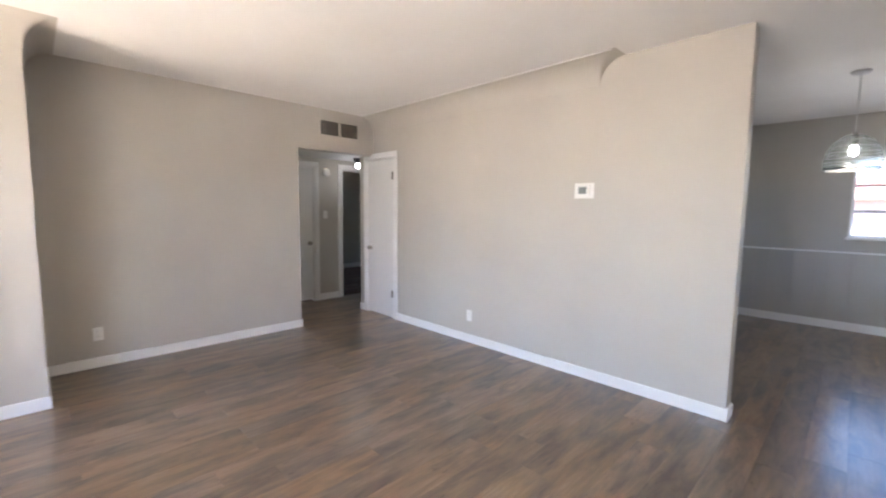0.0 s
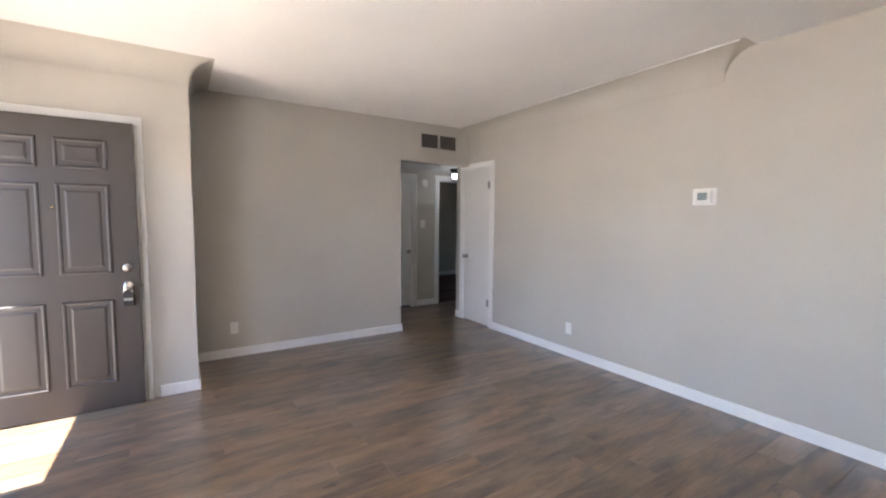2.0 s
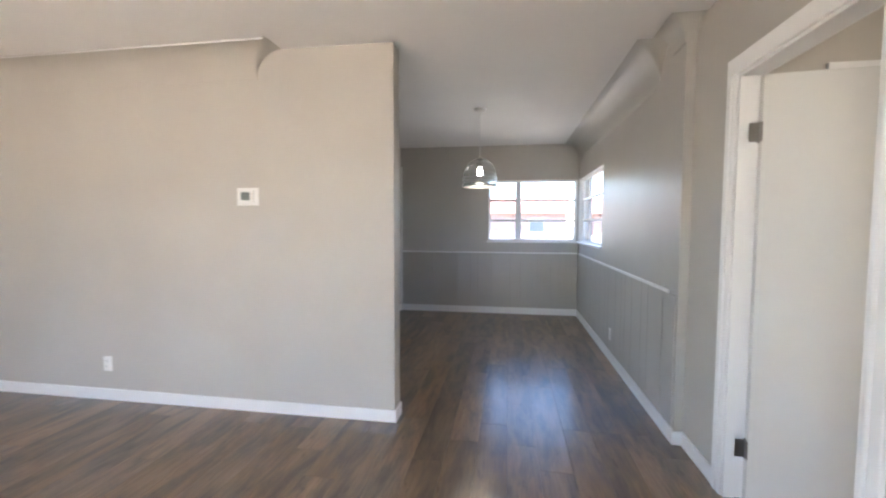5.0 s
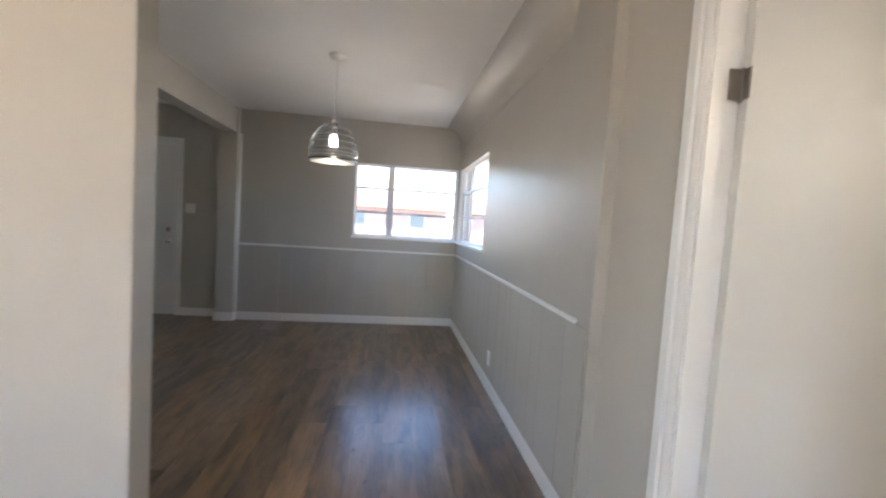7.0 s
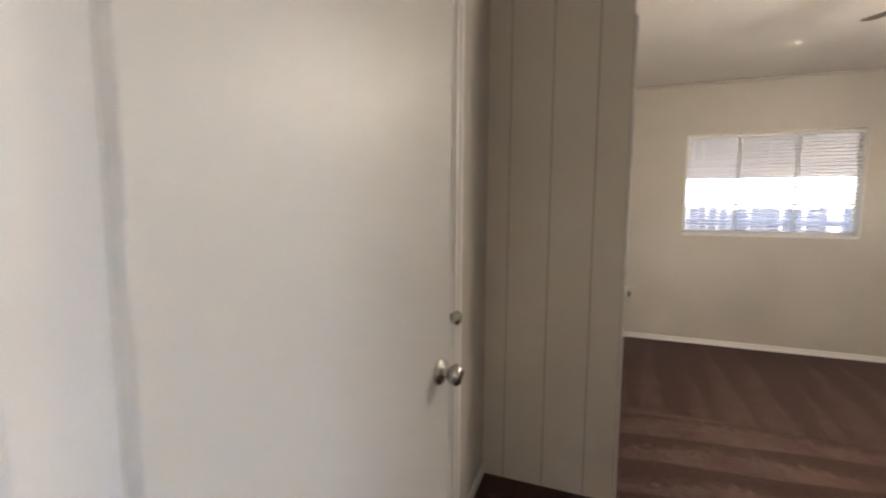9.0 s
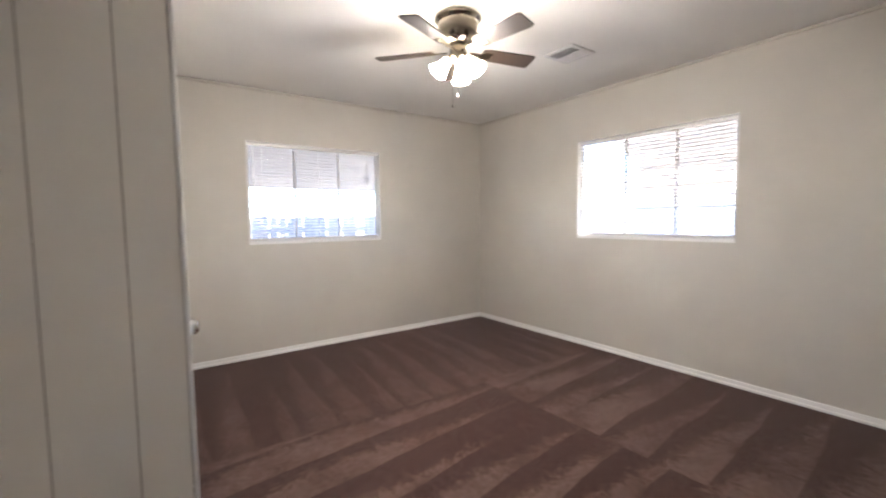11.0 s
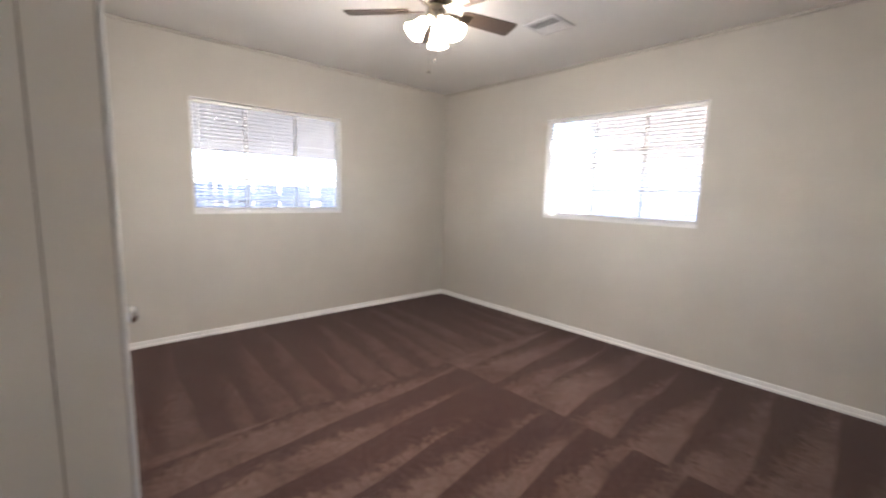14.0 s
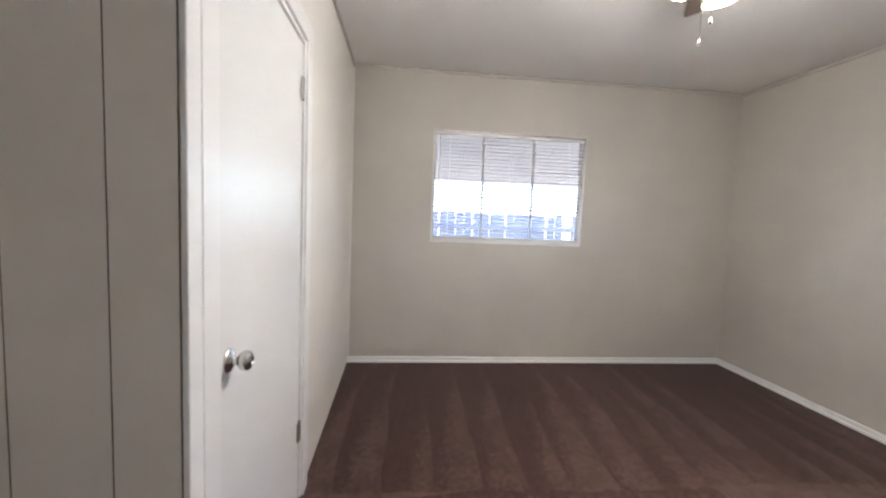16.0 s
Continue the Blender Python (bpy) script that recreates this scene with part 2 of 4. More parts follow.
M_HOUSE = mottled("pink_stucco", (0.34, 0.235, 0.205), (0.40, 0.285, 0.25), 3, 0.9, 0.1)
M_LEAF = mottled("leaf", (0.06, 0.11, 0.03), (0.10, 0.15, 0.05), 8, 0.6, 0.1)
M_BARK = mottled("bark", (0.14, 0.10, 0.07), (0.22, 0.17, 0.12), 9)


# ---- mesh helpers ----
def bm_box(bm, x0, x1, y0, y1, z0, z1, bevel=0.0, seg=1):
    made = bmesh.ops.create_cube(bm, size=1)["verts"]
    for v in made:
        v.co = Vector((x0 + (v.co.x + 0.5) * (x1 - x0), y0 + (v.co.y + 0.5) * (y1 - y0), z0 + (v.co.z + 0.5) * (z1 - z0)))
    if bevel:
        edges = list({e for v in made for e in v.link_edges})
        bmesh.ops.bevel(bm, geom=edges, offset=bevel, segments=seg, affect="EDGES", profile=0.5)


def bm_lathe(bm, profile, seg=24, m=None):
    """Turns a profile of (radius, height) round z."""
    rings = []
    for r, z in profile:
        if r < 1e-6:
            rings.append([bm.verts.new((0, 0, z))])
        else:
            rings.append([bm.verts.new((r * math.cos(2 * math.pi * i / seg), r * math.sin(2 * math.pi * i / seg), z)) for i in range(seg)])
    for a, b in zip(rings, rings[1:]):
        for i in range(seg):
            j = (i + 1) % seg
            f = [a[i % len(a)], a[j % len(a)], b[j % len(b)], b[i % len(b)]]
            f = list(dict.fromkeys(f))
            if len(f) > 2:
                bm.faces.new(f)
    if m is not None:
        for ring in rings:
            for v in ring:
                v.co = m @ v.co


def bm_tube(bm, points, r, seg=8, closed=False):
    pts = [Vector(p) for p in points]
    n = len(pts)
    rings = []
    for i, p in enumerate(pts):
        a = pts[(i - 1) % n] if closed or i else p
        b = pts[(i + 1) % n] if closed or i < n - 1 else p
        t = (b - a).normalized()
        q = t.to_track_quat("Z", "Y")
        rings.append([bm.verts.new(p + q @ Vector((r * math.cos(2 * math.pi * k / seg), r * math.sin(2 * math.pi * k / seg), 0))) for k in range(seg)])
    pairs = list(zip(rings, rings[1:])) + ([(rings[-1], rings[0])] if closed else [])
    for a, b in pairs:
        for k in range(seg):
            bm.faces.new((a[k], a[(k + 1) % seg], b[(k + 1) % seg], b[k]))
    if not closed:
        bm.faces.new(rings[0][::-1])
        bm.faces.new(rings[-1])


def mesh_of(name, bm, mat, smooth=False):
    bmesh.ops.recalc_face_normals(bm, faces=bm.faces)
    me = bpy.data.meshes.new(name)
    if smooth:
        for f in bm.faces:
            f.smooth = True
    bm.to_mesh(me)
    bm.free()
    me.materials.append(mat)
    if smooth:
        me.set_sharp_from_angle(angle=radians(40))
    return me


def part(name, bm, mat, parent, label="", smooth=False):
    ob = new(name, mesh_of(name, bm, mat, smooth))
    ob.parent = parent
    return tagged(ob, label=label)


def box_part(name, dims, mat, parent, bevel=0.0, label="", seg=1):
    bm = bmesh.new()
    bm_box(bm, *dims, bevel, seg)
    return part(name, bm, mat, parent, label)


def lathe_part(name, profile, mat, parent, m=None, seg=24, label=""):
    bm = bmesh.new()
    bm_lathe(bm, profile, seg, m)
    return part(name, bm, mat, parent, label, True)


def thing(name, label, category, loc=(0, 0, 0), rz=0.0, group="", kind=""):
    ob = new(name)
    ob.empty_display_size = 0.1
    ob.matrix_basis = pose(*loc, 0, 0, rz)
    return tagged(ob, label, category, group, kind)


def solid(name, bm, mat, label, category, kind="structure", smooth=False):
    return tagged(new(name, mesh_of(name, bm, mat, smooth)), label, category, kind=kind)


# ---- the shell ----
ZC = 2.56       # ceiling
ZT = 2.60       # wall tops run up into the ceiling slab
ZB = -0.05


def wall(name, mat, x0, x1, y0, y1, label, holes=(), z0=ZB, z1=ZT):
    """A wall box with rectangular holes (a0, a1, z0, z1) along its longer side."""
    along_x = (x1 - x0) > (y1 - y0)
    lo, hi = (x0, x1) if along_x else (y0, y1)
    cuts = sorted({lo, hi, *[h[0] for h in holes], *[h[1] for h in holes]})
    zs = sorted({z0, z1, *[h[2] for h in holes], *[h[3] for h in holes]})
    cuts = [c for c in cuts if lo <= c <= hi]
    zs = [z for z in zs if z0 <= z <= z1]
    full = {}
    for i in range(len(cuts) - 1):
        for j in range(len(zs) - 1):
            mid, mz = (cuts[i] + cuts[i + 1]) / 2, (zs[j] + zs[j + 1]) / 2
            full[i, j] = not any(h[0] < mid < h[1] and h[2] < mz < h[3] for h in holes)
    bm = bmesh.new()
    known = {}

    def corner(i, j, k):
        if (i, j, k) not in known:
            p = (cuts[i], (y0, y1)[k], zs[j]) if along_x else ((x0, x1)[k], cuts[i], zs[j])
            known[i, j, k] = bm.verts.new(p)
        return known[i, j, k]
    for (i, j), there in full.items():
        if not there:
            continue
        for k in (0, 1):
            bm.faces.new([corner(i + p, j + q, k) for p, q in ((0, 0), (1, 0), (1, 1), (0, 1))])
        for (di, dj), (p, q) in {(-1, 0): ((0, 0), (0, 1)), (1, 0): ((1, 0), (1, 1)), (0, -1): ((0, 0), (1, 0)), (0, 1): ((0, 1), (1, 1))}.items():
            if not full.get((i + di, j + dj)):
                bm.faces.new([corner(i + p[0], j + p[1], 0), corner(i + q[0], j + q[1], 0), corner(i + q[0], j + q[1], 1), corner(i + p[0], j + p[1], 1)])
    return solid(name, bm, mat, label, "wall")


XE = 5.855      # east wall of the living room
XB0, XB1, YB0, YB1 = 5.955, 10.37, -4.615, -1.07   # bedroom
YS = -4.50      # south wall of the living room
YN = 3.683      # north wall of the dining room
GREIGE = "greige painted plaster wall"

wall("wall_living_north", M_WALL, -0.30, 4.012, 0.0, 0.14, "greige plaster partition wall with a closet doorway", [(-0.13, 0.445, ZB, 2.035)])
wall("wall_living_west", M_WALL, -0.14, 0.0, -3.2, 0.0, "greige plaster wall with a wide hall opening", [(-1.025, 0.0, ZB, 2.08)])
wall("wall_jog_north", M_WALL, -0.14, 0.606, -3.32, -3.2, GREIGE)
wall("wall_jog_east", M_WALL, 0.606, 0.726, YS, -3.2, "greige plaster wall with a closet doorway", [(-4.36, -3.53, ZB, 2.035)])
wall("wall_living_south", M_WALL, 0.606, XB0, YS - 0.14, YS, "greige outside wall with the front doorway and a window", [(0.79, 1.71, ZB, 2.06), (2.35, 4.3, 0.30, 2.30)])
wall("wall_living_east", M_WALL, XE, XB0, YS, 0.0, "greige plaster wall with the bedroom doorway", [(-1.275, -0.482, ZB, 2.085)])
wall("wall_dining_east", M_GLOSS, 5.80, XB0, 0.0, YN + 0.12, "satin greige dining wall with a corner window", [(2.12, 3.66, 1.12, 2.035)])
wall("wall_dining_north", M_GLOSS, 2.88, 5.80, YN, YN + 0.12, "satin greige dining wall with a wide corner window", [(4.466, 5.765, 1.12, 2.035)])
wall("wall_dining_west", M_WALL, 2.90, 3.07, 0.14, 0.95, GREIGE)
wall("header_dining", M_WALL, 2.90, 3.07, 0.95, 3.60, "greige plaster header above the kitchen opening", z0=2.265)
wall("wall_dining_stub", M_WALL, 2.88, 3.085, 3.60, YN, "narrow greige pilaster beside the kitchen opening")
wall("wall_kitchen_north", M_WALL, 0.5, 2.88, 3.80, 3.92, "greige kitchen wall with a white back door", [(0.60, 1.40, 0.98, 2.10), (1.50, 2.33, ZB, 2.10)])
wall("wall_kitchen_west", M_WALL, 0.38, 0.5, 0.14, 3.92, GREIGE)
wall("wall_hall_west", M_WALL, -1.29, -1.17, -1.42, 1.52, "greige hall wall with a door and a doorway", [(-1.03, -0.23, ZB, 2.0), (0.235, 1.03, ZB, 2.0)])
wall("wall_hall_south", M_WALL, -1.17, -0.14, -1.42, -1.30, GREIGE)
wall("wall_hall_north", M_WALL, -1.17, -0.30, 1.40, 1.52, GREIGE)
wall("wall_hall_east", M_WALL, -0.30, -0.18, 0.14, 1.52, GREIGE)
wall("wall_far_room_west", M_WALL, -4.12, -4.0, -0.6, 3.4, "greige far bedroom wall with a small window", [(0.95, 1.80, 1.11, 1.90)])
wall("wall_far_room_north", M_WALL, -4.0, -1.17, 3.28, 3.4, GREIGE)
wall("wall_far_room_south", M_WALL, -4.0, -1.29, -0.6, -0.48, GREIGE)
wall("wall_far_room_east", M_WALL, -1.29, -1.17, 1.52, 3.28, GREIGE)
wall("wall_bedroom_south", M_WALL, XB0, XB1 + 0.12, YB0 - 0.12, YB0, "greige bedroom wall with a wide window", [(7.40, 8.82, 1.137, 2.084)])
wall("wall_bedroom_east", M_WALL, XB1, XB1 + 0.12, YB0, -0.34, "greige bedroom wall with a window", [(-3.14, -1.765, 1.12, 2.07)])
wall("wall_closet_front", M_BOARD, 7.70, XB1, YB1, YB1 + 0.1, "cream wall with a closet doorway", [(7.745, 8.63, ZB, 2.05)])
wall("wall_board_backing", M_BOARD, 7.604, 7.70, YB1, -0.34, "cream closet side wall behind vertical boards")
wall("wall_vestibule_north", M_WALL, XB0, 7.615, -0.46, -0.34, "greige wall with a white door beside the bedroom entry", [(6.30, 7.10, ZB, 2.05)])


def slab(name, mat, x0, x1, y0, y1, z0, z1, label, category):
    bm = bmesh.new()
    bm_box(bm, x0, x1, y0, y1, z0, z1)
    return solid(name, bm, mat, label, category)


slab("ceiling_living", M_CEIL, -0.14, XB0, YS - 0.14, 3.95, ZC, ZC + 0.15, "off-white painted plaster ceiling", "ceiling")
slab("ceiling_bedroom", M_CEIL, XB0, XB1 + 0.12, YB0 - 0.12, -0.30, ZC, ZC + 0.15, "off-white painted bedroom ceiling", "ceiling")
slab("ceiling_hall", M_CEIL, -1.17, -0.14, -1.30, 1.40, 2.135, 2.25, "low off-white hall ceiling", "ceiling")
slab("ceiling_far_room", M_CEIL, -4.12, -1.17, -0.6, 3.4, ZC, ZC + 0.15, "off-white ceiling", "ceiling")
slab("carpet_bedroom", M_CARPET, 5.905, XB1 + 0.02, YB0 - 0.02, -0.32, -0.04, 0.004, "dark brown cut-pile carpet with vacuum tracks", "carpet")
slab("carpet_far_room", M_CARPET, -4.0, -1.225, -0.5, 3.3, -0.04, 0.004, "dark brown carpet", "carpet")
floor = slab("floor", M_UNDER, -1.225, 5.905, YS - 0.14, 3.92, -0.06, -0.008, "brown wood-look vinyl plank floor", "floor")


def cove(name, x0, x1, y0, y1, r, ends, label):
    """Concave plaster cove round the box x0..x1, y0..y1, out to r on the sides named in ends ('s', 'n', 'e', 'w')."""
    n = 9
    steps = [r * (1 - math.cos(math.pi / 2 * i / n)) for i in range(n + 1)]
    xs = ([x0 - d for d in reversed(steps[1:])] if "w" in ends else []) + [x0, x1] + ([x1 + d for d in steps[1:]] if "e" in ends else [])
    ys = ([y0 - d for d in reversed(steps[1:])] if "s" in ends else []) + [y0, y1] + ([y1 + d for d in steps[1:]] if "n" in ends else [])
    bm = bmesh.new()
    grid = {}
    for i, x in enumerate(xs):
        for j, y in enumerate(ys):
            d = max(x0 - x, x - x1, y0 - y, y - y1, 0.0)
            z = ZC - r + math.sqrt(max(0.0, r * r - (d - r) ** 2))
            grid[i, j] = (bm.verts.new((x, y, z)), bm.verts.new((x, y, ZC + 0.01)))
    for i in range(len(xs) - 1):
        for j in range(len(ys) - 1):
            q = [grid[i, j], grid[i + 1, j], grid[i + 1, j + 1], grid[i, j + 1]]
            bm.faces.new([v[0] for v in q])
            bm.faces.new([v[1] for v in q][::-1])
    edge = [(i, 0) for i in range(len(xs))] + [(len(xs) - 1, j) for j in range(1, len(ys))] + [(i, len(ys) - 1) for i in range(len(xs) - 2, -1, -1)] + [(0, j) for j in range(len(ys) - 2, 0, -1)]
    for a, b in zip(edge, edge[1:] + edge[:1]):
        bm.faces.new((grid[a][0], grid[b][0], grid[b][1], grid[a][1]))
    return solid(name, bm, M_WALL if "dining" not in name else M_GLOSS, label, "cove moulding", smooth=True)


cove("trim_cove_north", 0.003, 3.035, -0.004, 0.002, 0.19, "se", "greige plaster cove between wall and ceiling")
cove("trim_cove_jog", 0.004, 0.730, YS + 0.01, -3.196, 0.17, "ne", "greige plaster cove round the closet wall")
cove("trim_cove_dining", 5.796, 5.802, 0.42, YN - 0.004, 0.215, "ws", "satin greige plaster cove along the dining wall")
cove("trim_cove_dining_return", 5.79, 5.856, 0.0, 0.2, 0.12, "ws", "satin greige plaster cove return")


def strip(name, pts, h, th, mat, label, z0=0.0, category="baseboard"):
    """Runs of moulding: (x0, y0, x1, y1, side) with side the direction in which it stands proud."""
    ob = thing(name, label, category, kind="structure")
    for x0, y0, x1, y1, (sx, sy) in pts:
        bm = bmesh.new()
        ax, bx = sorted((x0, x1)) if x0 != x1 else sorted((x0, x0 + sx * th))
        ay, by = sorted((y0, y1)) if y0 != y1 else sorted((y0, y0 + sy * th))
        bm_box(bm, ax, bx, ay, by, z0, z0 + h, min(th, h) * 0.3, 2)
        part("board", bm, mat, ob)
    return ob


W_, E_, S_, N_ = (-1, 0), (1, 0), (0, -1), (0, 1)
strip("baseboard_living", [(0.52, 0, 4.026, 0, S_), (4.012, 0, 4.012, 0.14, E_), (-0.30, 0, -0.215, 0, S_), (0, -3.2, 0, -1.012, E_), (-0.14, -1.025, 0.014, -1.025, N_), (0.0, -3.2, 0.74, -3.2, N_), (0.726, -3.455, 0.726, -3.2, E_), (1.79, YS, XE, YS, N_), (XE, YS, XE, -1.361, W_), (XE, -0.396, XE, -0.012, W_), (5.786, 0.0, XE, 0.0, S_), (-0.30, 0.14, -0.30, 1.40, W_)], 0.088, 0.014, M_TRIM, "white painted baseboard along the wall")
strip("baseboard_dining", [(5.80, 0.0, 5.80, YN - 0.016, W_), (3.10, YN, 5.80, YN, S_), (3.085, 3.59, 3.085, YN, E_), (2.866, 3.60, 3.099, 3.60, S_), (2.40, 3.80, 2.88, 3.80, S_), (2.88, 3.60, 2.88, 3.80, W_)], 0.100, 0.014, M_TRIM, "white painted baseboard along the panelling")
strip("baseboard_hall", [(-1.17, -0.155, -1.17, 0.16, E_), (-1.17, -1.30, -1.17, -1.10, E_), (-0.14, -1.30, -0.14, -1.025, W_)], 0.098, 0.014, M_TRIM, "white painted baseboard in the hall")
strip("baseboard_far_room", [(-4.0, -0.48, -4.0, 3.28, E_)], 0.098, 0.014, M_TRIM, "white painted baseboard")
strip("baseboard_bedroom", [(XB0, YB0, XB1, YB0, N_), (XB1, YB0 + 0.012, XB1, YB1, W_), (XB0, YB0 + 0.012, XB0, -1.36, E_), (7.18, -0.46, 7.60, -0.46, S_)], 0.052, 0.012, M_TRIM, "low white painted baseboard above carpet", 0.004)
strip("trim_shoe_bedroom", [(XB0, YB0 + 0.012, XB1 - 0.012, YB0 + 0.012, N_), (XB1 - 0.012, YB0 + 0.024, XB1 - 0.012, YB1, W_), (XB0 + 0.012, YB0 + 0.024, XB0 + 0.012, -1.36, E_)], 0.020, 0.012, M_TRIM, "rounded white shoe moulding along the carpet", 0.004, "moulding")
strip("trim_crown_bedroom", [(XB0, YB0, XB1, YB0, N_), (XB1, YB0 + 0.02, XB1, YB1, W_), (7.60, YB1, XB1, YB1, S_), (XB0, YB0 + 0.02, XB0, -0.48, E_)], 0.022, 0.018, M_WALL, "thin greige moulding under the ceiling", ZC - 0.024, "moulding")
# rail is greige like the wall; white paint carries the window's highlight on it
strip("trim_chair_rail", [(5.80, 0.12, 5.80, YN - 0.02, W_), (3.10, YN, 5.80, YN, S_)], 0.024, 0.018, M_TRIM, "chair rail above the wainscot, whitened for its highlight", 0.93, "chair rail")
strip("trim_corner_strip", [(3.088, YN, 3.112, YN, S_)], 2.155, 0.012, M_TRIM, "narrow white vertical trim strip", 0.108, "trim")
strip("trim_corner_bedroom", [(XB1 - 0.016, YB1, XB1 - 0.001, YB1, S_)], ZC - 0.10, 0.014, M_BOARD, "thin cream corner moulding", 0.07, "moulding")
strip("trim_cove_bead", [(0.0, 0, 3.04, 0, S_)], 0.010, 0.005, M_WALL, "fine greige bead below the cove", ZC - 0.20, "moulding")
strip("trim_cove_edge", [(0.0, -0.188, 3.20, -0.188, S_)], 0.010, 0.007, M_TRIM, "thin white edge of the cove against the ceiling", ZC - 0.012, "moulding")
strip("trim_cove_bead_jog", [(0.735, -4.40, 0.735, -3.19, E_)], 0.006, 0.004, M_WALL, "fine greige bead below the cove", ZC - 0.178, "moulding")
strip("trim_cove_bead_dining", [(5.80, 0.5, 5.80, YN - 0.02, W_)], 0.015, 0.010, M_GLOSS, "fine greige bead below the cove", 2.32, "moulding")


# casing section: share of the width from the outer edge, height off the wall
CASING = [(0.0, 0.0), (0.0, 0.013), (0.03, 0.017), (0.08, 0.018), (0.46, 0.018), (0.50, 0.016), (0.54, 0.011), (0.60, 0.010), (0.64, 0.012), (0.70, 0.0155), (0.78, 0.016), (0.94, 0.012), (1.0, 0.009), (1.0, 0.0)]


FLAT = [(0.0, 0.0), (0.0, 0.014), (0.04, 0.017), (0.96, 0.017), (1.0, 0.014), (1.0, 0.0)]


def casing(name, axis, plane, side, a0, a1, top, width, mat, label, depth=0.11, back=True, section=CASING):
    """A door frame: two jambs, a head and a mitred-look casing on the face at plane (side: +1 or -1 along the normal)."""
    ob = thing(name, label, "door frame", kind="structure")

    def put(pname, a, b, z0, z1, d0, d1, bev=0.004):
        lo, hi = sorted((plane + side * d0, plane + side * d1))
        dims = (lo, hi, a, b, z0, z1) if axis == "x" else (a, b, lo, hi, z0, z1)
        box_part(pname, dims, mat, ob, bev, seg=2)
    for inner, way in ((a0, -1), (a1, 1)):
        bm = bmesh.new()
        rows = []
        for f, h in section:
            a, d = inner + way * width * (1 - f), plane + side * h
            rows.append([bm.verts.new((d, a, z) if axis == "x" else (a, d, z)) for z in (0.0, top)])
        for p, q in zip(rows, rows[1:] + rows[:1]):
            bm.faces.new((p[0], q[0], q[1], p[1]))
        bm.faces.new([p[0] for p in rows])
        bm.faces.new([p[1] for p in rows])
        part("casing", bm, mat, ob)
    put("head_casing", a0 - width, a1 + width, top, top + width, 0.0, 0.017)
    put("jamb", a0, a0 + 0.016, 0, top - 0.001, -depth, 0.004, 0.001)
    put("jamb", a1 - 0.016, a1, 0, top - 0.001, -depth, 0.004, 0.001)
    put("head_jamb", a0 + 0.016, a1 - 0.016, top - 0.017, top - 0.001, -depth, 0.004, 0.001)
    if back:
        put("casing", a0 - width, a0, 0, top, -depth - 0.016, -depth)
        put("casing", a1, a1 + width, 0, top, -depth - 0.016, -depth)
        put("head_casing", a0 - width, a1 + width, top, top + width, -depth - 0.017, -depth)
    return ob


casing("door_frame_1", "y", 0.0, -1, -0.13, 0.445, 2.035, 0.072, M_TRIM, "white painted closet door frame", 0.13, False)
casing("door_frame_2", "x", 0.726, 1, -4.36, -3.563, 2.035, 0.066, M_TRIM, "white painted closet door frame", 0.12, False)
casing("door_frame_3", "x", XE, -1, -1.275, -0.482, 2.085, 0.084, M_TRIM, "white painted bedroom door frame", 0.10)
casing("door_frame_4", "x", -1.17, 1, -1.03, -0.23, 2.0, 0.07, M_TRIM, "white painted hall door frame", 0.12, False)
casing("door_frame_5", "x", -1.17, 1, 0.235, 1.03, 2.0, 0.07, M_TRIM, "white painted doorway frame", 0.12, False)
casing("door_frame_6", "y", 3.80, -1, 1.50, 2.33, 2.10, 0.07, M_TRIM, "white painted back door frame", 0.12, False)
casing("door_frame_7", "y", YB1, -1, 7.745, 8.63, 2.05, 0.085, M_TRIM, "white painted flat closet door frame", 0.09, False, FLAT)
casing("door_frame_8", "y", -0.46, -1, 6.30, 7.10, 2.05, 0.07, M_TRIM, "white painted door frame", 0.11, False)
casing("door_frame_9", "y", YS, 1, 0.79, 1.71, 2.06, 0.07, M_TRIM, "white painted front door frame", 0.14, False)


# ---- doors ----
def axis_pose(x, y, z, direction):
    """Stands a lathe's z axis along the given direction."""
    return Matrix.Translation((x, y, z)) @ Vector(direction).to_track_quat("Z", "Y").to_matrix().to_4x4()


KNOB = [(0.0, 0.0), (0.031, 0.0), (0.032, 0.004), (0.028, 0.009), (0.015, 0.012), (0.0115, 0.016), (0.0115, 0.024), (0.017, 0.028), (0.0235, 0.034), (0.0265, 0.041), (0.0262, 0.049), (0.0225, 0.056), (0.015, 0.0605), (0.011, 0.061), (0.009, 0.0585), (0.0, 0.058)]


def knob(parent, x, y, z, direction, mat=None):
    return lathe_part("knob", KNOB, mat or M_NICKEL, parent, axis_pose(x, y, z, direction), 28, "round satin nickel knob")


def deadbolt(parent, x, y, z, direction):
    d = lathe_part("deadbolt", [(0, 0), (0.032, 0), (0.032, 0.008), (0.027, 0.017), (0.018, 0.019), (0, 0.019)], M_NICKEL, parent, axis_pose(x, y, z, direction), 28, "round satin nickel deadbolt")
    return d


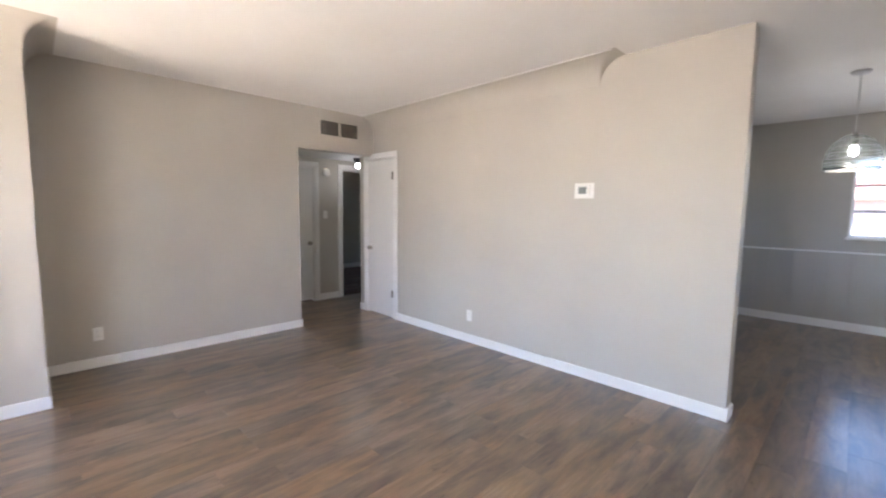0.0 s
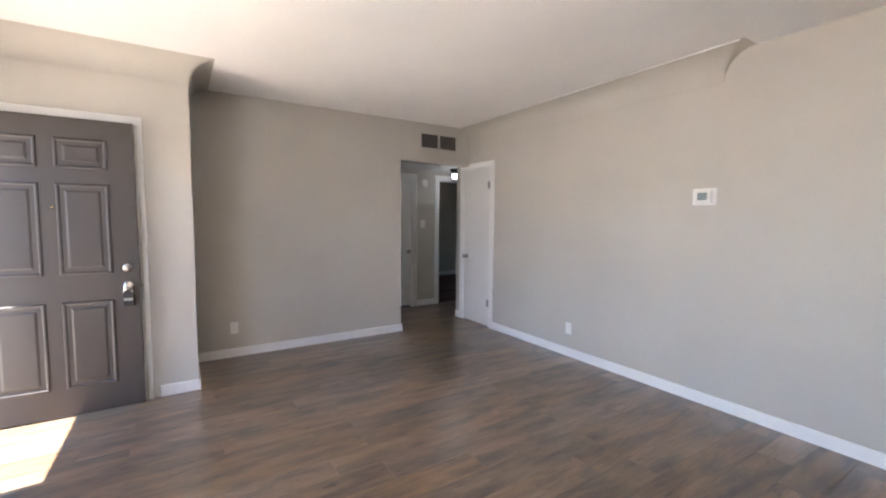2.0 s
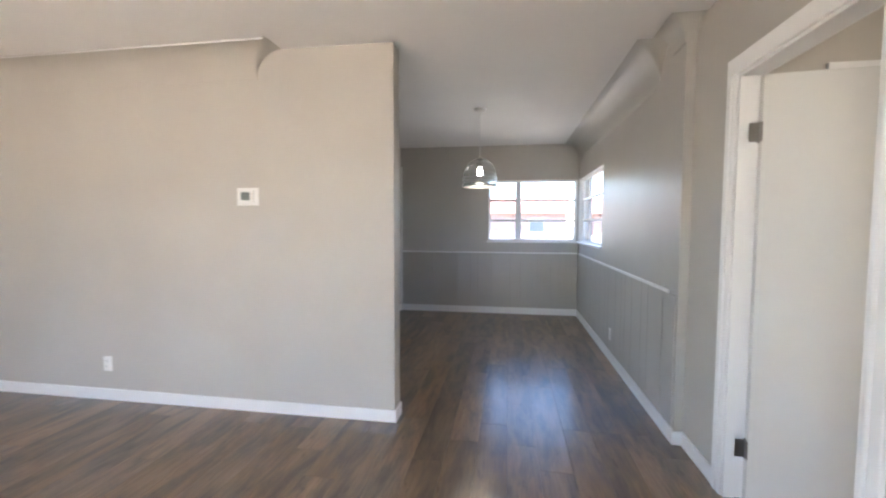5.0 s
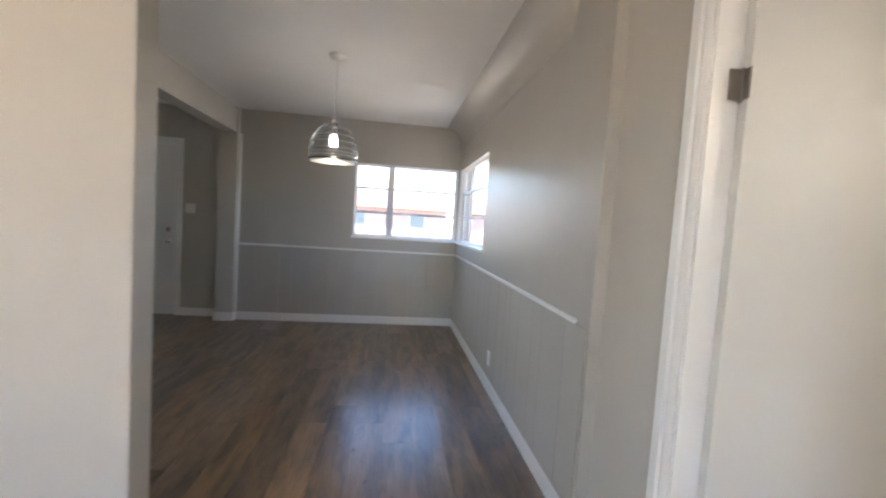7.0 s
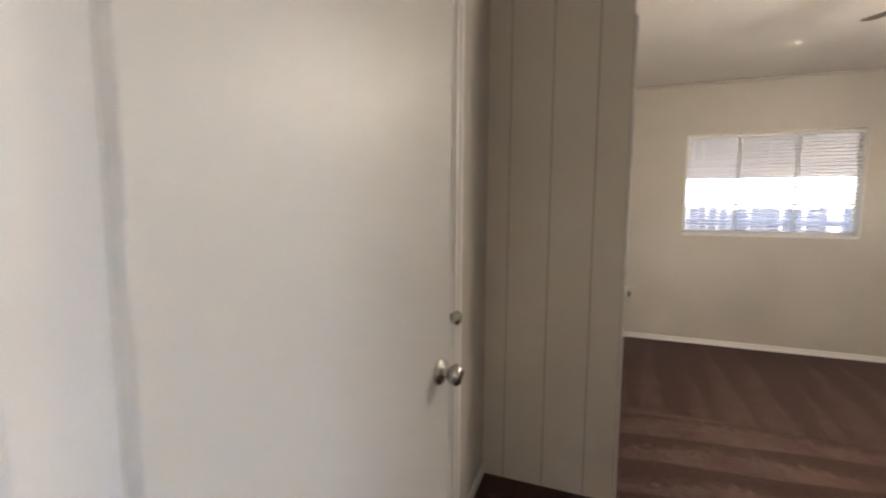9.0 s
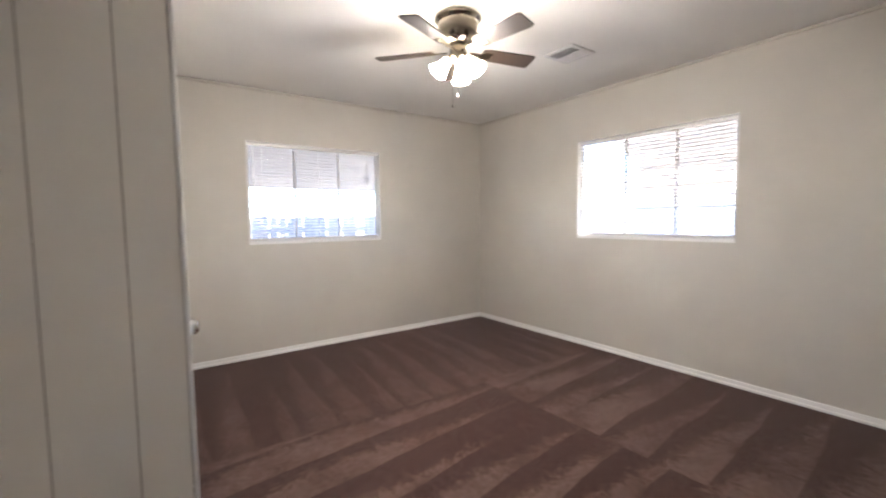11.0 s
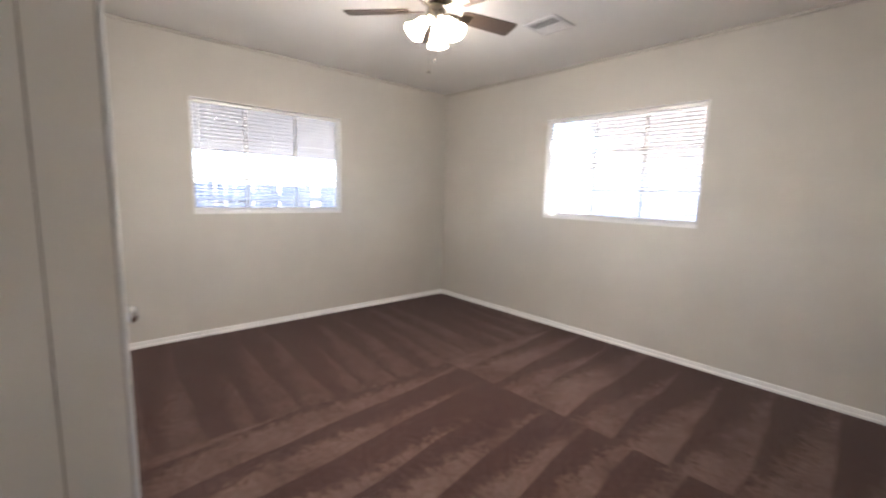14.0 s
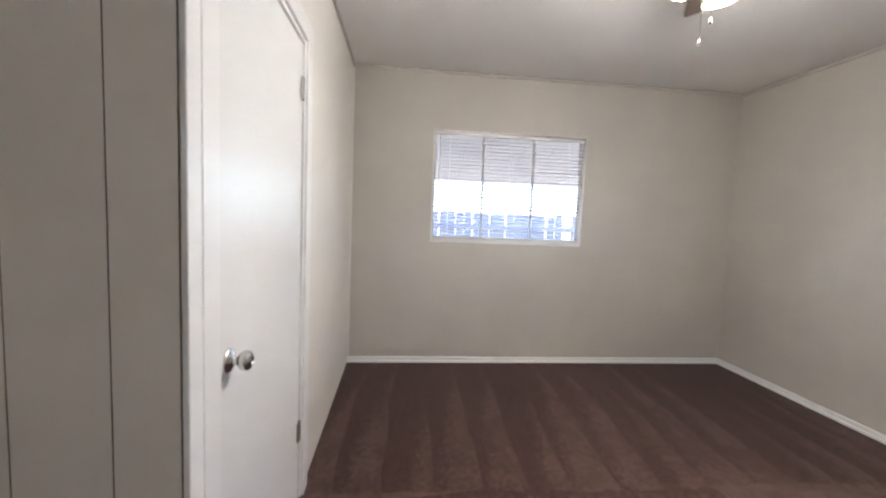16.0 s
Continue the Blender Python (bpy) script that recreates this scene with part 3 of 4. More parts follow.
def hinge(parent, x, y, z, along):
    """A butt hinge: barrel and one visible leaf to each side along the given axis."""
    bm = bmesh.new()
    bm_lathe(bm, [(0, -0.046), (0.004, -0.050), (0.0065, -0.045), (0.0065, 0.045), (0.004, 0.050), (0, 0.046)], 10, Matrix.Translation((x, y, z)))
    h = part("hinge", bm, M_HINGE, parent, "dulled steel butt hinge", True)
    ax, ay = along
    bm2 = bmesh.new()
    px, py = (0.0022, 0) if ay else (0, 0.0022)
    bm_box(bm2, x + min(0, ax * 0.033) - px, x + max(0, ax * 0.033) + px, y + min(0, ay * 0.033) - py, y + max(0, ay * 0.033) + py, z - 0.0445, z + 0.0445, 0.001)
    part("hinge_leaf", bm2, M_HINGE, h)
    return h


def flat_door(name, width, height, label, loc, rz, hinge_at, knob_side=-1, thick=0.036, both=True, mat=None, hinges=True):
    """A flush door. Local x runs from the hinge, local -y is the face to the viewer, base at 8 mm."""
    ob = thing(name, label, "door", loc, rz)
    bm = bmesh.new()
    bm_box(bm, 0.0, width, 0.0, thick, 0.010, height, 0.0025, 2)
    part("door_leaf", bm, mat or M_DOOR, ob)
    knob(ob, width - 0.065, 0.0, hinge_at[0], (0, -1, 0))
    if both:
        knob(ob, width - 0.065, thick, hinge_at[0], (0, 1, 0))
    if hinges:
        for z in hinge_at[1:]:
            hinge(ob, -0.004, -0.004, z, (1, 0))
    return ob


# closet door in the partition wall: hinges on its east side, so local x points west
box_part("trim_board", (7.604, 7.662, YB1 - 0.014, YB1, 0.004, 2.13), M_TRIM, bpy.data.objects["door_frame_7"], 0.002)


def closet_like(name, x_hinge, width, height, y, label, kz, hz):
    ob = thing(name, label, "door", (x_hinge, y, 0))
    bm = bmesh.new()
    bm_box(bm, -width, 0, 0.0, 0.035, 0.012, height, 0.0025, 2)
    part("door_leaf", bm, M_DOOR, ob)
    knob(ob, -width + 0.065, 0.0, kz, (0, -1, 0))
    for z in hz:
        hinge(ob, 0.0, -0.004, z, (-1, 0))
    return ob


closet_like("door_1", 0.426, 0.54, 2.015, 0.0, "white flush closet door, closed, with a nickel knob", 0.885, (0.31, 1.81))
closet_like("door_2", 8.612, 0.835, 2.03, YB1 + 0.006, "white flush bedroom closet door, closed, with a nickel knob", 0.94, (0.33, 1.845))

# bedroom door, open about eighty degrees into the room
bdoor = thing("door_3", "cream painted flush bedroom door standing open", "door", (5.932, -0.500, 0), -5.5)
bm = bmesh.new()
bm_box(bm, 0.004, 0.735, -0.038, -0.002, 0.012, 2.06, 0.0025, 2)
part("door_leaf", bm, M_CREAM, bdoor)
knob(bdoor, 0.672, -0.038, 0.93, (0, -1, 0))
knob(bdoor, 0.672, -0.002, 0.93, (0, 1, 0))
for z in (0.27, 1.80):
    h = hinge(bdoor, 0.001, -0.014, z, (0, -1))
    box_part("hinge_leaf", (-0.042, 0.0, -0.019, -0.016, z - 0.0445, z + 0.0445), M_HINGE, h, 0.001)

# door in the vestibule's north wall
vdoor = thing("door_4", "white flush door, closed, with a nickel knob", "door", (6.318, -0.456, 0))
bm = bmesh.new()
bm_box(bm, 0.0, 0.762, 0.0, 0.036, 0.012, 2.03, 0.0025, 2)
part("door_leaf", bm, M_DOOR, vdoor)
knob(vdoor, 0.716, 0.0, 0.948, (0, -1, 0))

# hall door, and the back door in the kitchen
hdoor = thing("door_5", "white flush hall door, closed, with a nickel knob", "door", (-1.175, -0.25, 0))
bm = bmesh.new()
bm_box(bm, -0.036, 0.0, -0.76, 0.0, 0.03, 1.98, 0.0025, 2)
part("door_leaf", bm, M_DOOR, hdoor)
knob(hdoor, 0.0, -0.06, 0.88, (1, 0, 0))
box_part("threshold", (1.50, 2.33, 3.795, 3.90, -0.04, 0.011), M_NICKEL, bpy.data.objects["door_frame_6"], 0.002)
kdoor = thing("door_6", "white back door, closed, with nickel knob and deadbolt", "door", (1.52, 3.803, 0))
bm = bmesh.new()
bm_box(bm, 0.0, 0.79, 0.0, 0.04, 0.012, 2.08, 0.0025, 2)
part("door_leaf", bm, M_DOOR, kdoor)
knob(kdoor, 0.725, 0.0, 0.915, (0, -1, 0))
deadbolt(kdoor, 0.725, 0.0, 1.06, (0, -1, 0))
cdoor = thing("door_7", "white closet door behind the open front door", "door", (0.72, -4.34, 0))
bm = bmesh.new()
bm_box(bm, -0.036, 0.0, 0.0, 0.757, 0.012, 2.015, 0.0025, 2)
part("door_leaf", bm, M_DOOR, cdoor)


def frame_ring(bm, y0, y1, z0, z1, rings):
    """Nested rectangles in the local y-z plane at the given (inset, x), bridged into a moulding."""
    loops = []
    for inset, x in rings:
        loops.append([bm.verts.new((x, a, b)) for a, b in ((y0 + inset, z0 + inset), (y1 - inset, z0 + inset), (y1 - inset, z1 - inset), (y0 + inset, z1 - inset))])
    for a, b in zip(loops, loops[1:]):
        for i in range(4):
            j = (i + 1) % 4
            bm.faces.new((a[i], a[j], b[j], b[i]))
    bm.faces.new(loops[-1])


# six-panel front door, swung fully open against the closet wall
fdoor = thing("front_door", "dark brown six-panel front door standing open", "door", (0.800, -4.45, 0), -1.2)
DW, DH = 0.905, 2.035
bm = bmesh.new()
bm_box(bm, -0.044, 0.0, 0.0, DW, 0.012, DH, 0.003, 2)
part("door_leaf", bm, M_BROWN, fdoor)
for y0, y1 in ((0.115, 0.395), (0.475, 0.755)):
    for z0, z1 in ((0.20, 0.80), (0.985, 1.60), (1.70, 1.90)):
        bm = bmesh.new()
        frame_ring(bm, y0, y1, z0, z1, [(0.0, 0.0005), (0.004, 0.007), (0.014, 0.008), (0.022, 0.002), (0.045, 0.0015), (0.058, 0.006)])
        part("panel", bm, M_BROWN, fdoor)
deadbolt(fdoor, 0.0, 0.838, 1.02, (1, 0, 0))
knob(fdoor, 0.0, 0.838, 0.885, (1, 0, 0))
lathe_part("peephole", [(0, 0), (0.009, 0), (0.007, 0.004), (0.004, 0.005), (0, 0.003)], M_BRASS, fdoor, axis_pose(0, 0.455, 1.44, (1, 0, 0)), 16)
lathe_part("latch", [(0, 0), (0.007, 0), (0.007, 0.012), (0, 0.014)], M_NICKEL, fdoor, axis_pose(-0.022, DW, 0.885, (0, 1, 0)), 12)

# key box hanging from the front door's knob
lbox = thing("lockbox", "black key lockbox hanging on the front door knob", "lockbox", (0.842, -3.613, 0.885))
bm = bmesh.new()
bm_box(bm, -0.018, 0.018, -0.034, 0.034, -0.135, -0.045, 0.006, 2)
part("case", bm, M_BLACK, lbox, "black metal case")
bm = bmesh.new()
bm_tube(bm, [(0, 0.024 * math.cos(a), -0.04 + 0.052 * math.sin(a)) for a in [math.pi * i / 12 for i in range(13)]], 0.0045)
part("shackle", bm, M_NICKEL, lbox, "steel shackle", True)
for k in range(4):
    bm = bmesh.new()
    bm_box(bm, 0.018, 0.021, -0.024 + k * 0.0128, -0.015 + k * 0.0128, -0.098, -0.078, 0.001)
    part("dial", bm, M_STEEL, lbox)


# ---- wall fittings ----
def wall_plate(name, loc, rz, label, category, kind, group=""):
    """A cover plate. Local -y faces the room."""
    ob = thing(name, label, category, loc, rz, group)
    w, h = (0.07, 0.115) if kind != "double" else (0.115, 0.115)
    bm = bmesh.new()
    bm_box(bm, -w / 2, w / 2, -0.006, 0.002, -h / 2, h / 2, 0.003, 2)
    part("cover_plate", bm, M_PLASTIC, ob)
    if kind == "outlet":
        for dz in (-0.020, 0.020):
            bm = bmesh.new()
            bm_box(bm, -0.017, 0.017, -0.009, -0.006, dz - 0.014, dz + 0.014, 0.0013)
            f = part("receptacle", bm, M_PLASTIC, ob)
            for dx in (-0.006, 0.006):
                bm = bmesh.new()
                bm_box(bm, dx - 0.0012, dx + 0.0012, -0.0093, -0.0085, dz - 0.003, dz + 0.007)
                part("slot", bm, M_SLOT, f)
    else:
        for dx in ((0,) if kind == "switch" else (-0.023, 0.023)):
            bm = bmesh.new()
            bm_box(bm, dx - 0.005, dx + 0.005, -0.017, -0.006, -0.006, 0.012, 0.002)
            part("toggle", bm, M_PLASTIC, ob)
    return ob


wall_plate("wall_outlet", (1.722, 0.0, 0.285), 0, "white wall outlet in the partition wall", "outlet", "outlet", "wall outlets")
wall_plate("wall_outlet", (0.0, -2.865, 0.29), 90, "white wall outlet low on the greige wall", "outlet", "outlet", "wall outlets")
wall_plate("wall_outlet", (5.788, 1.59, 0.275), -90, "white wall outlet in the dining wainscot", "outlet", "outlet", "wall outlets")
wall_plate("wall_outlet", (XB0, -2.70, 0.33), 90, "white wall outlet in the bedroom wall", "outlet", "outlet", "wall outlets")
wall_plate("wall_outlet", (10.17, YB1, 0.312), 0, "white wall outlet low on the closet wall", "outlet", "outlet", "wall outlets")
wall_plate("light_switch", (-1.17, -0.052, 1.30), 90, "white light switch in the hall", "light switch", "switch", "light switches")
wall_plate("light_switch", (2.49, 3.80, 1.33), 0, "white double light switch beside the back door", "light switch", "double", "light switches")

det = thing("smoke_detector", "round white smoke detector high on the hall wall", "smoke detector", (-1.17, -0.035, 1.93), 90)
lathe_part("housing", [(0, 0), (0.062, 0.0), (0.062, 0.012), (0.056, 0.026), (0.044, 0.034), (0.018, 0.036), (0, 0.036)], M_PLASTIC, det, axis_pose(0, 0, 0, (0, -1, 0)), 28)
lathe_part("test_button", [(0, 0.036), (0.010, 0.036), (0.010, 0.039), (0, 0.040)], M_VENT, det, axis_pose(0.02, 0, 0, (0, -1, 0)), 14)

therm = thing("thermostat", "white wall thermostat with a small grey screen", "thermostat", (2.945, 0.0, 1.558))
bm = bmesh.new()
bm_box(bm, -0.083, 0.083, -0.006, 0.001, -0.062, 0.062, 0.003, 2)
part("wall_plate", bm, M_PLASTIC, therm)
bm = bmesh.new()
bm_box(bm, -0.058, 0.058, -0.028, -0.006, -0.045, 0.045, 0.007, 3)
part("housing", bm, M_PLASTIC, therm)
box_part("screen", (-0.038, 0.030, -0.0295, -0.0275, -0.026, 0.030), M_SCREEN, therm, 0.0008, "grey display")
for k in range(2):
    box_part("button", (0.036, 0.048, -0.0305, -0.0275, -0.018 + k * 0.026, -0.004 + k * 0.026), M_VENT, therm, 0.001)

# return-air grille above the hall opening
grille = thing("return_air_grille", "greige metal return-air grille above the hall opening", "air vent", (0.0, -0.495, 2.345))
bm = bmesh.new()
for y0, y1, z0, z1 in ((-0.268, 0.268, -0.098, -0.082), (-0.268, 0.268, 0.082, 0.098), (-0.268, -0.252, -0.082, 0.082), (0.252, 0.268, -0.082, 0.082), (-0.016, 0.016, -0.082, 0.082)):
    bm_box(bm, 0.001, 0.011, y0, y1, z0, z1, 0.002)
part("grille_frame", bm, M_WALL, grille)
# no duct is modelled; its darkness is this sheet's colour
box_part("backing", (0.0005, 0.0025, -0.253, 0.253, -0.083, 0.083), M_SLOT, grille, 0, "dark sheet in place of the shaded duct")
bm = bmesh.new()
bm_box(bm, 0.003, 0.0095, -0.0013, 0.0013, -0.082, 0.082)
slat_mesh = mesh_of("slat", bm, M_SLATV)
for bay in (-0.252, 0.016):
    for k in range(11):
        s = new("slat", slat_mesh)
        s.parent = grille
        s.matrix_basis = pose(0, bay + 0.0197 * (k + 1), 0, 0, 0, -31)
# bits of tape on the wall to either side, as thin wall-coloured boxes
for y in (-0.315, 0.335):
    box_part("tape_bit", (0.0, 0.006, y - 0.012, y + 0.012, 0.02, 0.15), M_WALL, grille, 0.002)


# ---- windows ----
def window(name, axis, plane, out, a0, a1, z0, z1, mullions, bars, label, sill=0.05, depth=0.10, bar=0.018, sash=None, pane_glass=None):
    """A window set in the wall, near its outer face. out: +1 or -1, the way outside along the axis."""
    ob = thing(name, label, "window", kind="structure")
    f0, f1 = plane + out * depth * 0.45, plane + out * depth * 0.85

    def put(pname, a, b, c, d, mat, q0=f0, q1=f1, bev=0.004):
        lo, hi = sorted((q0, q1))
        return box_part(pname, (lo, hi, a, b, c, d) if axis == "x" else (a, b, lo, hi, c, d), mat, ob, bev)
    w = 0.028
    put("window_frame", a0, a0 + w, z0, z1, M_TRIM)
    put("window_frame", a1 - w, a1, z0, z1, M_TRIM)
    put("window_frame", a0 + w, a1 - w, z0, z0 + w, M_TRIM)
    put("window_frame", a0 + w, a1 - w, z1 - w, z1, M_TRIM)
    g0, g1 = plane + out * depth * 0.47, plane + out * depth * 0.80
    for mu, mw in mullions:
        put("mullion", mu - mw / 2, mu + mw / 2, z0 + w, z1 - w, sash or M_TRIM, g0, g1, 0.003)
    edges = [a0 + w] + [v for mu, mw in mullions for v in (mu - mw / 2, mu + mw / 2)] + [a1 - w]
    for c, d in zip(edges[::2], edges[1::2]):
        for bz in bars:
            put("glazing_bar", c, d, bz - bar / 2, bz + bar / 2, sash or M_TRIM, g0, g1, 0.002)
        zz = [z0 + w] + [v for bz in bars for v in (bz - bar / 2, bz + bar / 2)] + [z1 - w]
        for e, f in zip(zz[::2], zz[1::2]):
            p = put("pane", c, d, e, f, pane_glass or M_GLASS, plane + out * depth * 0.62, plane + out * depth * 0.65, 0)
            p.visible_shadow = False
    if sill:
        lo, hi = plane - out * sill, plane + out * depth * 0.45
        lo, hi = sorted((lo, hi))
        e = 0.02 if sill > 0.01 else 0.0
        box_part("window_sill", (lo, hi, a0 - e, a1 + e, z0 - 0.025, z0 + 0.004) if axis == "x" else (a0 - e, a1 + e, lo, hi, z0 - 0.025, z0 + 0.004), M_TRIM, ob, min(0.005, sill * 0.4), seg=2)
    for a, b, c, d in ((a0, a0 + 0.006, z0 + 0.004, z1), (a1 - 0.006, a1, z0 + 0.004, z1), (a0 + 0.006, a1 - 0.006, z1 - 0.006, z1)):
        put("reveal", a, b, c, d, M_TRIM, plane - out * 0.004, f0, 0.001)
    return ob


window("window_1", "y", YN, 1, 4.466, 5.765, 1.12, 2.035, [(4.915, 0.085)], [1.43, 1.735], "white-framed dining window meeting the corner", 0.035, 0.10, 0.030, M_SASH, M_PALE)
window("window_2", "x", 5.80, 1, 2.12, 3.66, 1.12, 2.035, [(3.15, 0.04)], [1.43, 1.735], "white-framed side window meeting the corner", 0.035, 0.10, 0.030, M_SASH, M_PALE)
window("window_3", "x", XB1, 1, -3.14, -1.765, 1.12, 2.07, [(-2.68, 0.018), (-2.22, 0.018)], [1.40, 1.75], "white-framed bedroom window behind blinds", 0.003, bar=0.009, pane_glass=M_TINT)
window("window_4", "y", YB0, -1, 7.40, 8.82, 1.137, 2.084, [(7.87, 0.018), (8.33, 0.018)], [1.40, 1.75], "white-framed bedroom window behind blinds", 0.003, bar=0.009, pane_glass=M_TINT)
# never in view; position and size set by the light wanted on the walls
window("window_5", "y", YS, -1, 2.35, 4.3, 0.30, 2.30, [(3.0, 0.05), (3.65, 0.05)], [], "unseen white-framed front window, placed to light the living room", 0.03)
window("window_6", "x", -4.0, -1, 0.95, 1.80, 1.11, 1.90, [(1.37, 0.03)], [1.5], "small white-framed far bedroom window", 0.02)
# out of view; added to let daylight into the kitchen
window("window_7", "y", 3.80, 1, 0.60, 1.40, 0.98, 2.10, [(0.99, 0.03)], [], "unseen white-framed kitchen window added for daylight", 0.02)


def blind(name, axis, plane, inward, a0, a1, z0, z1, label):
    """A mini blind let down over the whole window, slats level."""
    ob = thing(name, label, "window blind", ((plane if axis == "x" else (a0 + a1) / 2), ((a0 + a1) / 2 if axis == "x" else plane), z0), 0 if axis == "x" else 90)
    # local y runs along the window, local x across it
    half = (a1 - a0) / 2 - 0.012
    h = z1 - z0
    box_part("headrail", (-0.016, 0.016, -half, half, h - 0.034, h - 0.008), M_PLASTIC, ob, 0.003)
    box_part("bottom_rail", (-0.011, 0.011, -half, half, 0.012, 0.024), M_PLASTIC, ob, 0.003)
    bm = bmesh.new()
    n = 4
    rows = []
    for k in range(n + 1):
        x = -0.017 + 0.034 * k / n
        z = 0.003 * (1 - (x / 0.017) ** 2)
        rows.append([bm.verts.new((x, y, z + dz)) for dz in (0, -0.0007) for y in (-half, half)])
    for a, b in zip(rows, rows[1:]):
        bm.faces.new((a[0], a[1], b[1], b[0]))
        bm.faces.new((a[2], b[2], b[3], a[3]))
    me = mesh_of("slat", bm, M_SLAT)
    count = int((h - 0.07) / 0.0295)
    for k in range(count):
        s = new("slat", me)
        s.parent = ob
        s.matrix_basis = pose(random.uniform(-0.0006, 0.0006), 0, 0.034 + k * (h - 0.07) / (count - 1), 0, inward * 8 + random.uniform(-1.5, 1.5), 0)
    for y in (-half * 0.8, 0.0, half * 0.8):
        bm = bmesh.new()
        bm_tube(bm, [(-0.018, y, 0.02), (-0.018, y, h - 0.03)], 0.0009, 5)
        bm_tube(bm, [(0.018, y, 0.02), (0.018, y, h - 0.03)], 0.0009, 5)
        part("ladder_cord", bm, M_CORD, ob)
    bm = bmesh.new()
    yw = half * 0.93 * (1 if axis == "x" else -1)
    bm_tube(bm, [(-inward * 0.022, yw, h - 0.03), (-inward * 0.024, yw, h * 0.35)], 0.0035, 6)
    part("tilt_wand", bm, M_CORD, ob)
    return ob


blind("window_blind", "x", XB1 + 0.022, 1, -3.14, -1.765, 1.126, 2.064, "white vinyl mini blind let down, level slats greyed as if backlit")
blind("window_blind", "y", YB0 - 0.022, -1, 7.40, 8.82, 1.143, 2.078, "white vinyl mini blind let down, level slats greyed as if backlit")

# ---- dining pendant ----
pend = thing("pendant_lamp", "pale ribbed glass dome pendant lamp, lit, over the dining area", "pendant lamp", (4.47, 1.66, ZC))
lathe_part("canopy", [(0, 0.004), (0.062, 0.004), (0.062, -0.012), (0.05, -0.024), (0.012, -0.03), (0, -0.03)], M_SASH, pend, None, 28, "pale grey ceiling canopy")
bm = bmesh.new()
bm_tube(bm, [(0, 0, -0.02), (0, 0, -0.51)], 0.003, 8)
part("cord", bm, M_CORD, pend, "thin pale cord", True)
lathe_part("socket", [(0, -0.49), (0.02, -0.49), (0.023, -0.51), (0.023, -0.58), (0.017, -0.60), (0, -0.60)], M_NICKEL, pend, None, 20)
lathe_part("bulb", [(0, -0.59), (0.013, -0.60), (0.022, -0.62), (0.028, -0.648), (0.023, -0.674), (0, -0.686)], M_BULB, pend, None, 20, "lit bulb")
M_SMOKE = glass("pale_ribbed_glass", (0.80, 0.82, 0.83), 0.20)
outer = []
for i in range(31):
    a = i / 30
    z = -0.51 - 0.30 * a
    r = 0.042 + 0.136 * math.sin(min(1.0, a * 1.40) * math.pi / 2) ** 0.62 + 0.004 * math.sin(a * 50)
    outer.append((r, z))
prof = outer + [(r - 0.004, z) for r, z in reversed(outer)]
dome = lathe_part("dome", prof + [prof[0]], M_SMOKE, pend, None, 40, "pale ribbed glass dome")
dome.visible_shadow = False
for k, i in enumerate((5, 10, 15, 20, 23, 25, 28)):
    r, z = outer[i]
    bm = bmesh.new()
    h = 0.002 if k != 6 else 0.005
    bm_lathe(bm, [(r + 0.001, z - h), (r + 0.004, z - h), (r + 0.004, z + h), (r + 0.001, z + h), (r + 0.001, z - h)], 36)
    part("band", bm, M_STEEL if k != 6 else M_BLACK, pend, "thin metal band", True)
lathe_part("diffuser", [(0, -0.795), (0.168, -0.795), (0.170, -0.799), (0.168, -0.803), (0, -0.803)], M_PLASTIC, pend, None, 40, "white bottom diffuser")
for k in range(12):
    a = 2 * math.pi * k / 12
    bm = bmesh.new()
    bm_tube(bm, [((r + 0.002) * math.cos(a), (r + 0.002) * math.sin(a), z) for r, z in outer[::3]], 0.0011, 5)
    part("rib", bm, M_STEEL, pend, "", True)
bulb("pendant_light", 4.47, 1.66, ZC - 0.86, 0.35, (1.0, 0.92, 0.80), 0.12)

# ---- hall lamp ----
hl = thing("hall_ceiling_lamp", "black flush ceiling lamp with a lit glass globe", "ceiling lamp", (-0.74, 0.26, 2.135))
lathe_part("base", [(0, 0.002), (0.075, 0.002), (0.075, -0.02), (0.055, -0.045), (0.04, -0.075), (0, -0.075)], M_BLACK, hl, None, 28, "black metal base")
lathe_part("globe", [(0.03, -0.072), (0.040, -0.085), (0.046, -0.105), (0.042, -0.128), (0.028, -0.143), (0, -0.149)], M_HALLBULB, hl, None, 28, "lit glass globe")
for k in range(4):
    a = math.pi / 4 + k * math.pi / 2
    bm = bmesh.new()
    bm_tube(bm, [(0.05 * math.cos(a), 0.05 * math.sin(a), -0.05), (0.082 * math.cos(a), 0.082 * math.sin(a), -0.10), (0.08 * math.cos(a), 0.08 * math.sin(a), -0.15), (0.03 * math.cos(a), 0.03 * math.sin(a), -0.195)], 0.003, 6)
    part("cage_wire", bm, M_BLACK, hl, "", True)
bulb("hall_light", -0.74, 0.26, 1.90, 0.12, (0.95, 0.97, 1.0))

# ---- bedroom ceiling fan ----
FX, FY = 8.235, -2.62
fan = thing("ceiling_fan", "dark five-blade ceiling fan with lit glass shades", "ceiling fan", (FX, FY, ZC))
lathe_part("motor_housing", [(0, 0.003), (0.128, 0.003), (0.142, -0.008), (0.144, -0.022), (0.132, -0.034), (0.124, -0.040), (0.120, -0.10), (0.108, -0.135), (0.084, -0.158), (0.06, -0.168), (0, -0.168)], M_FAN, fan, None, 36, "polished bronze motor housing")
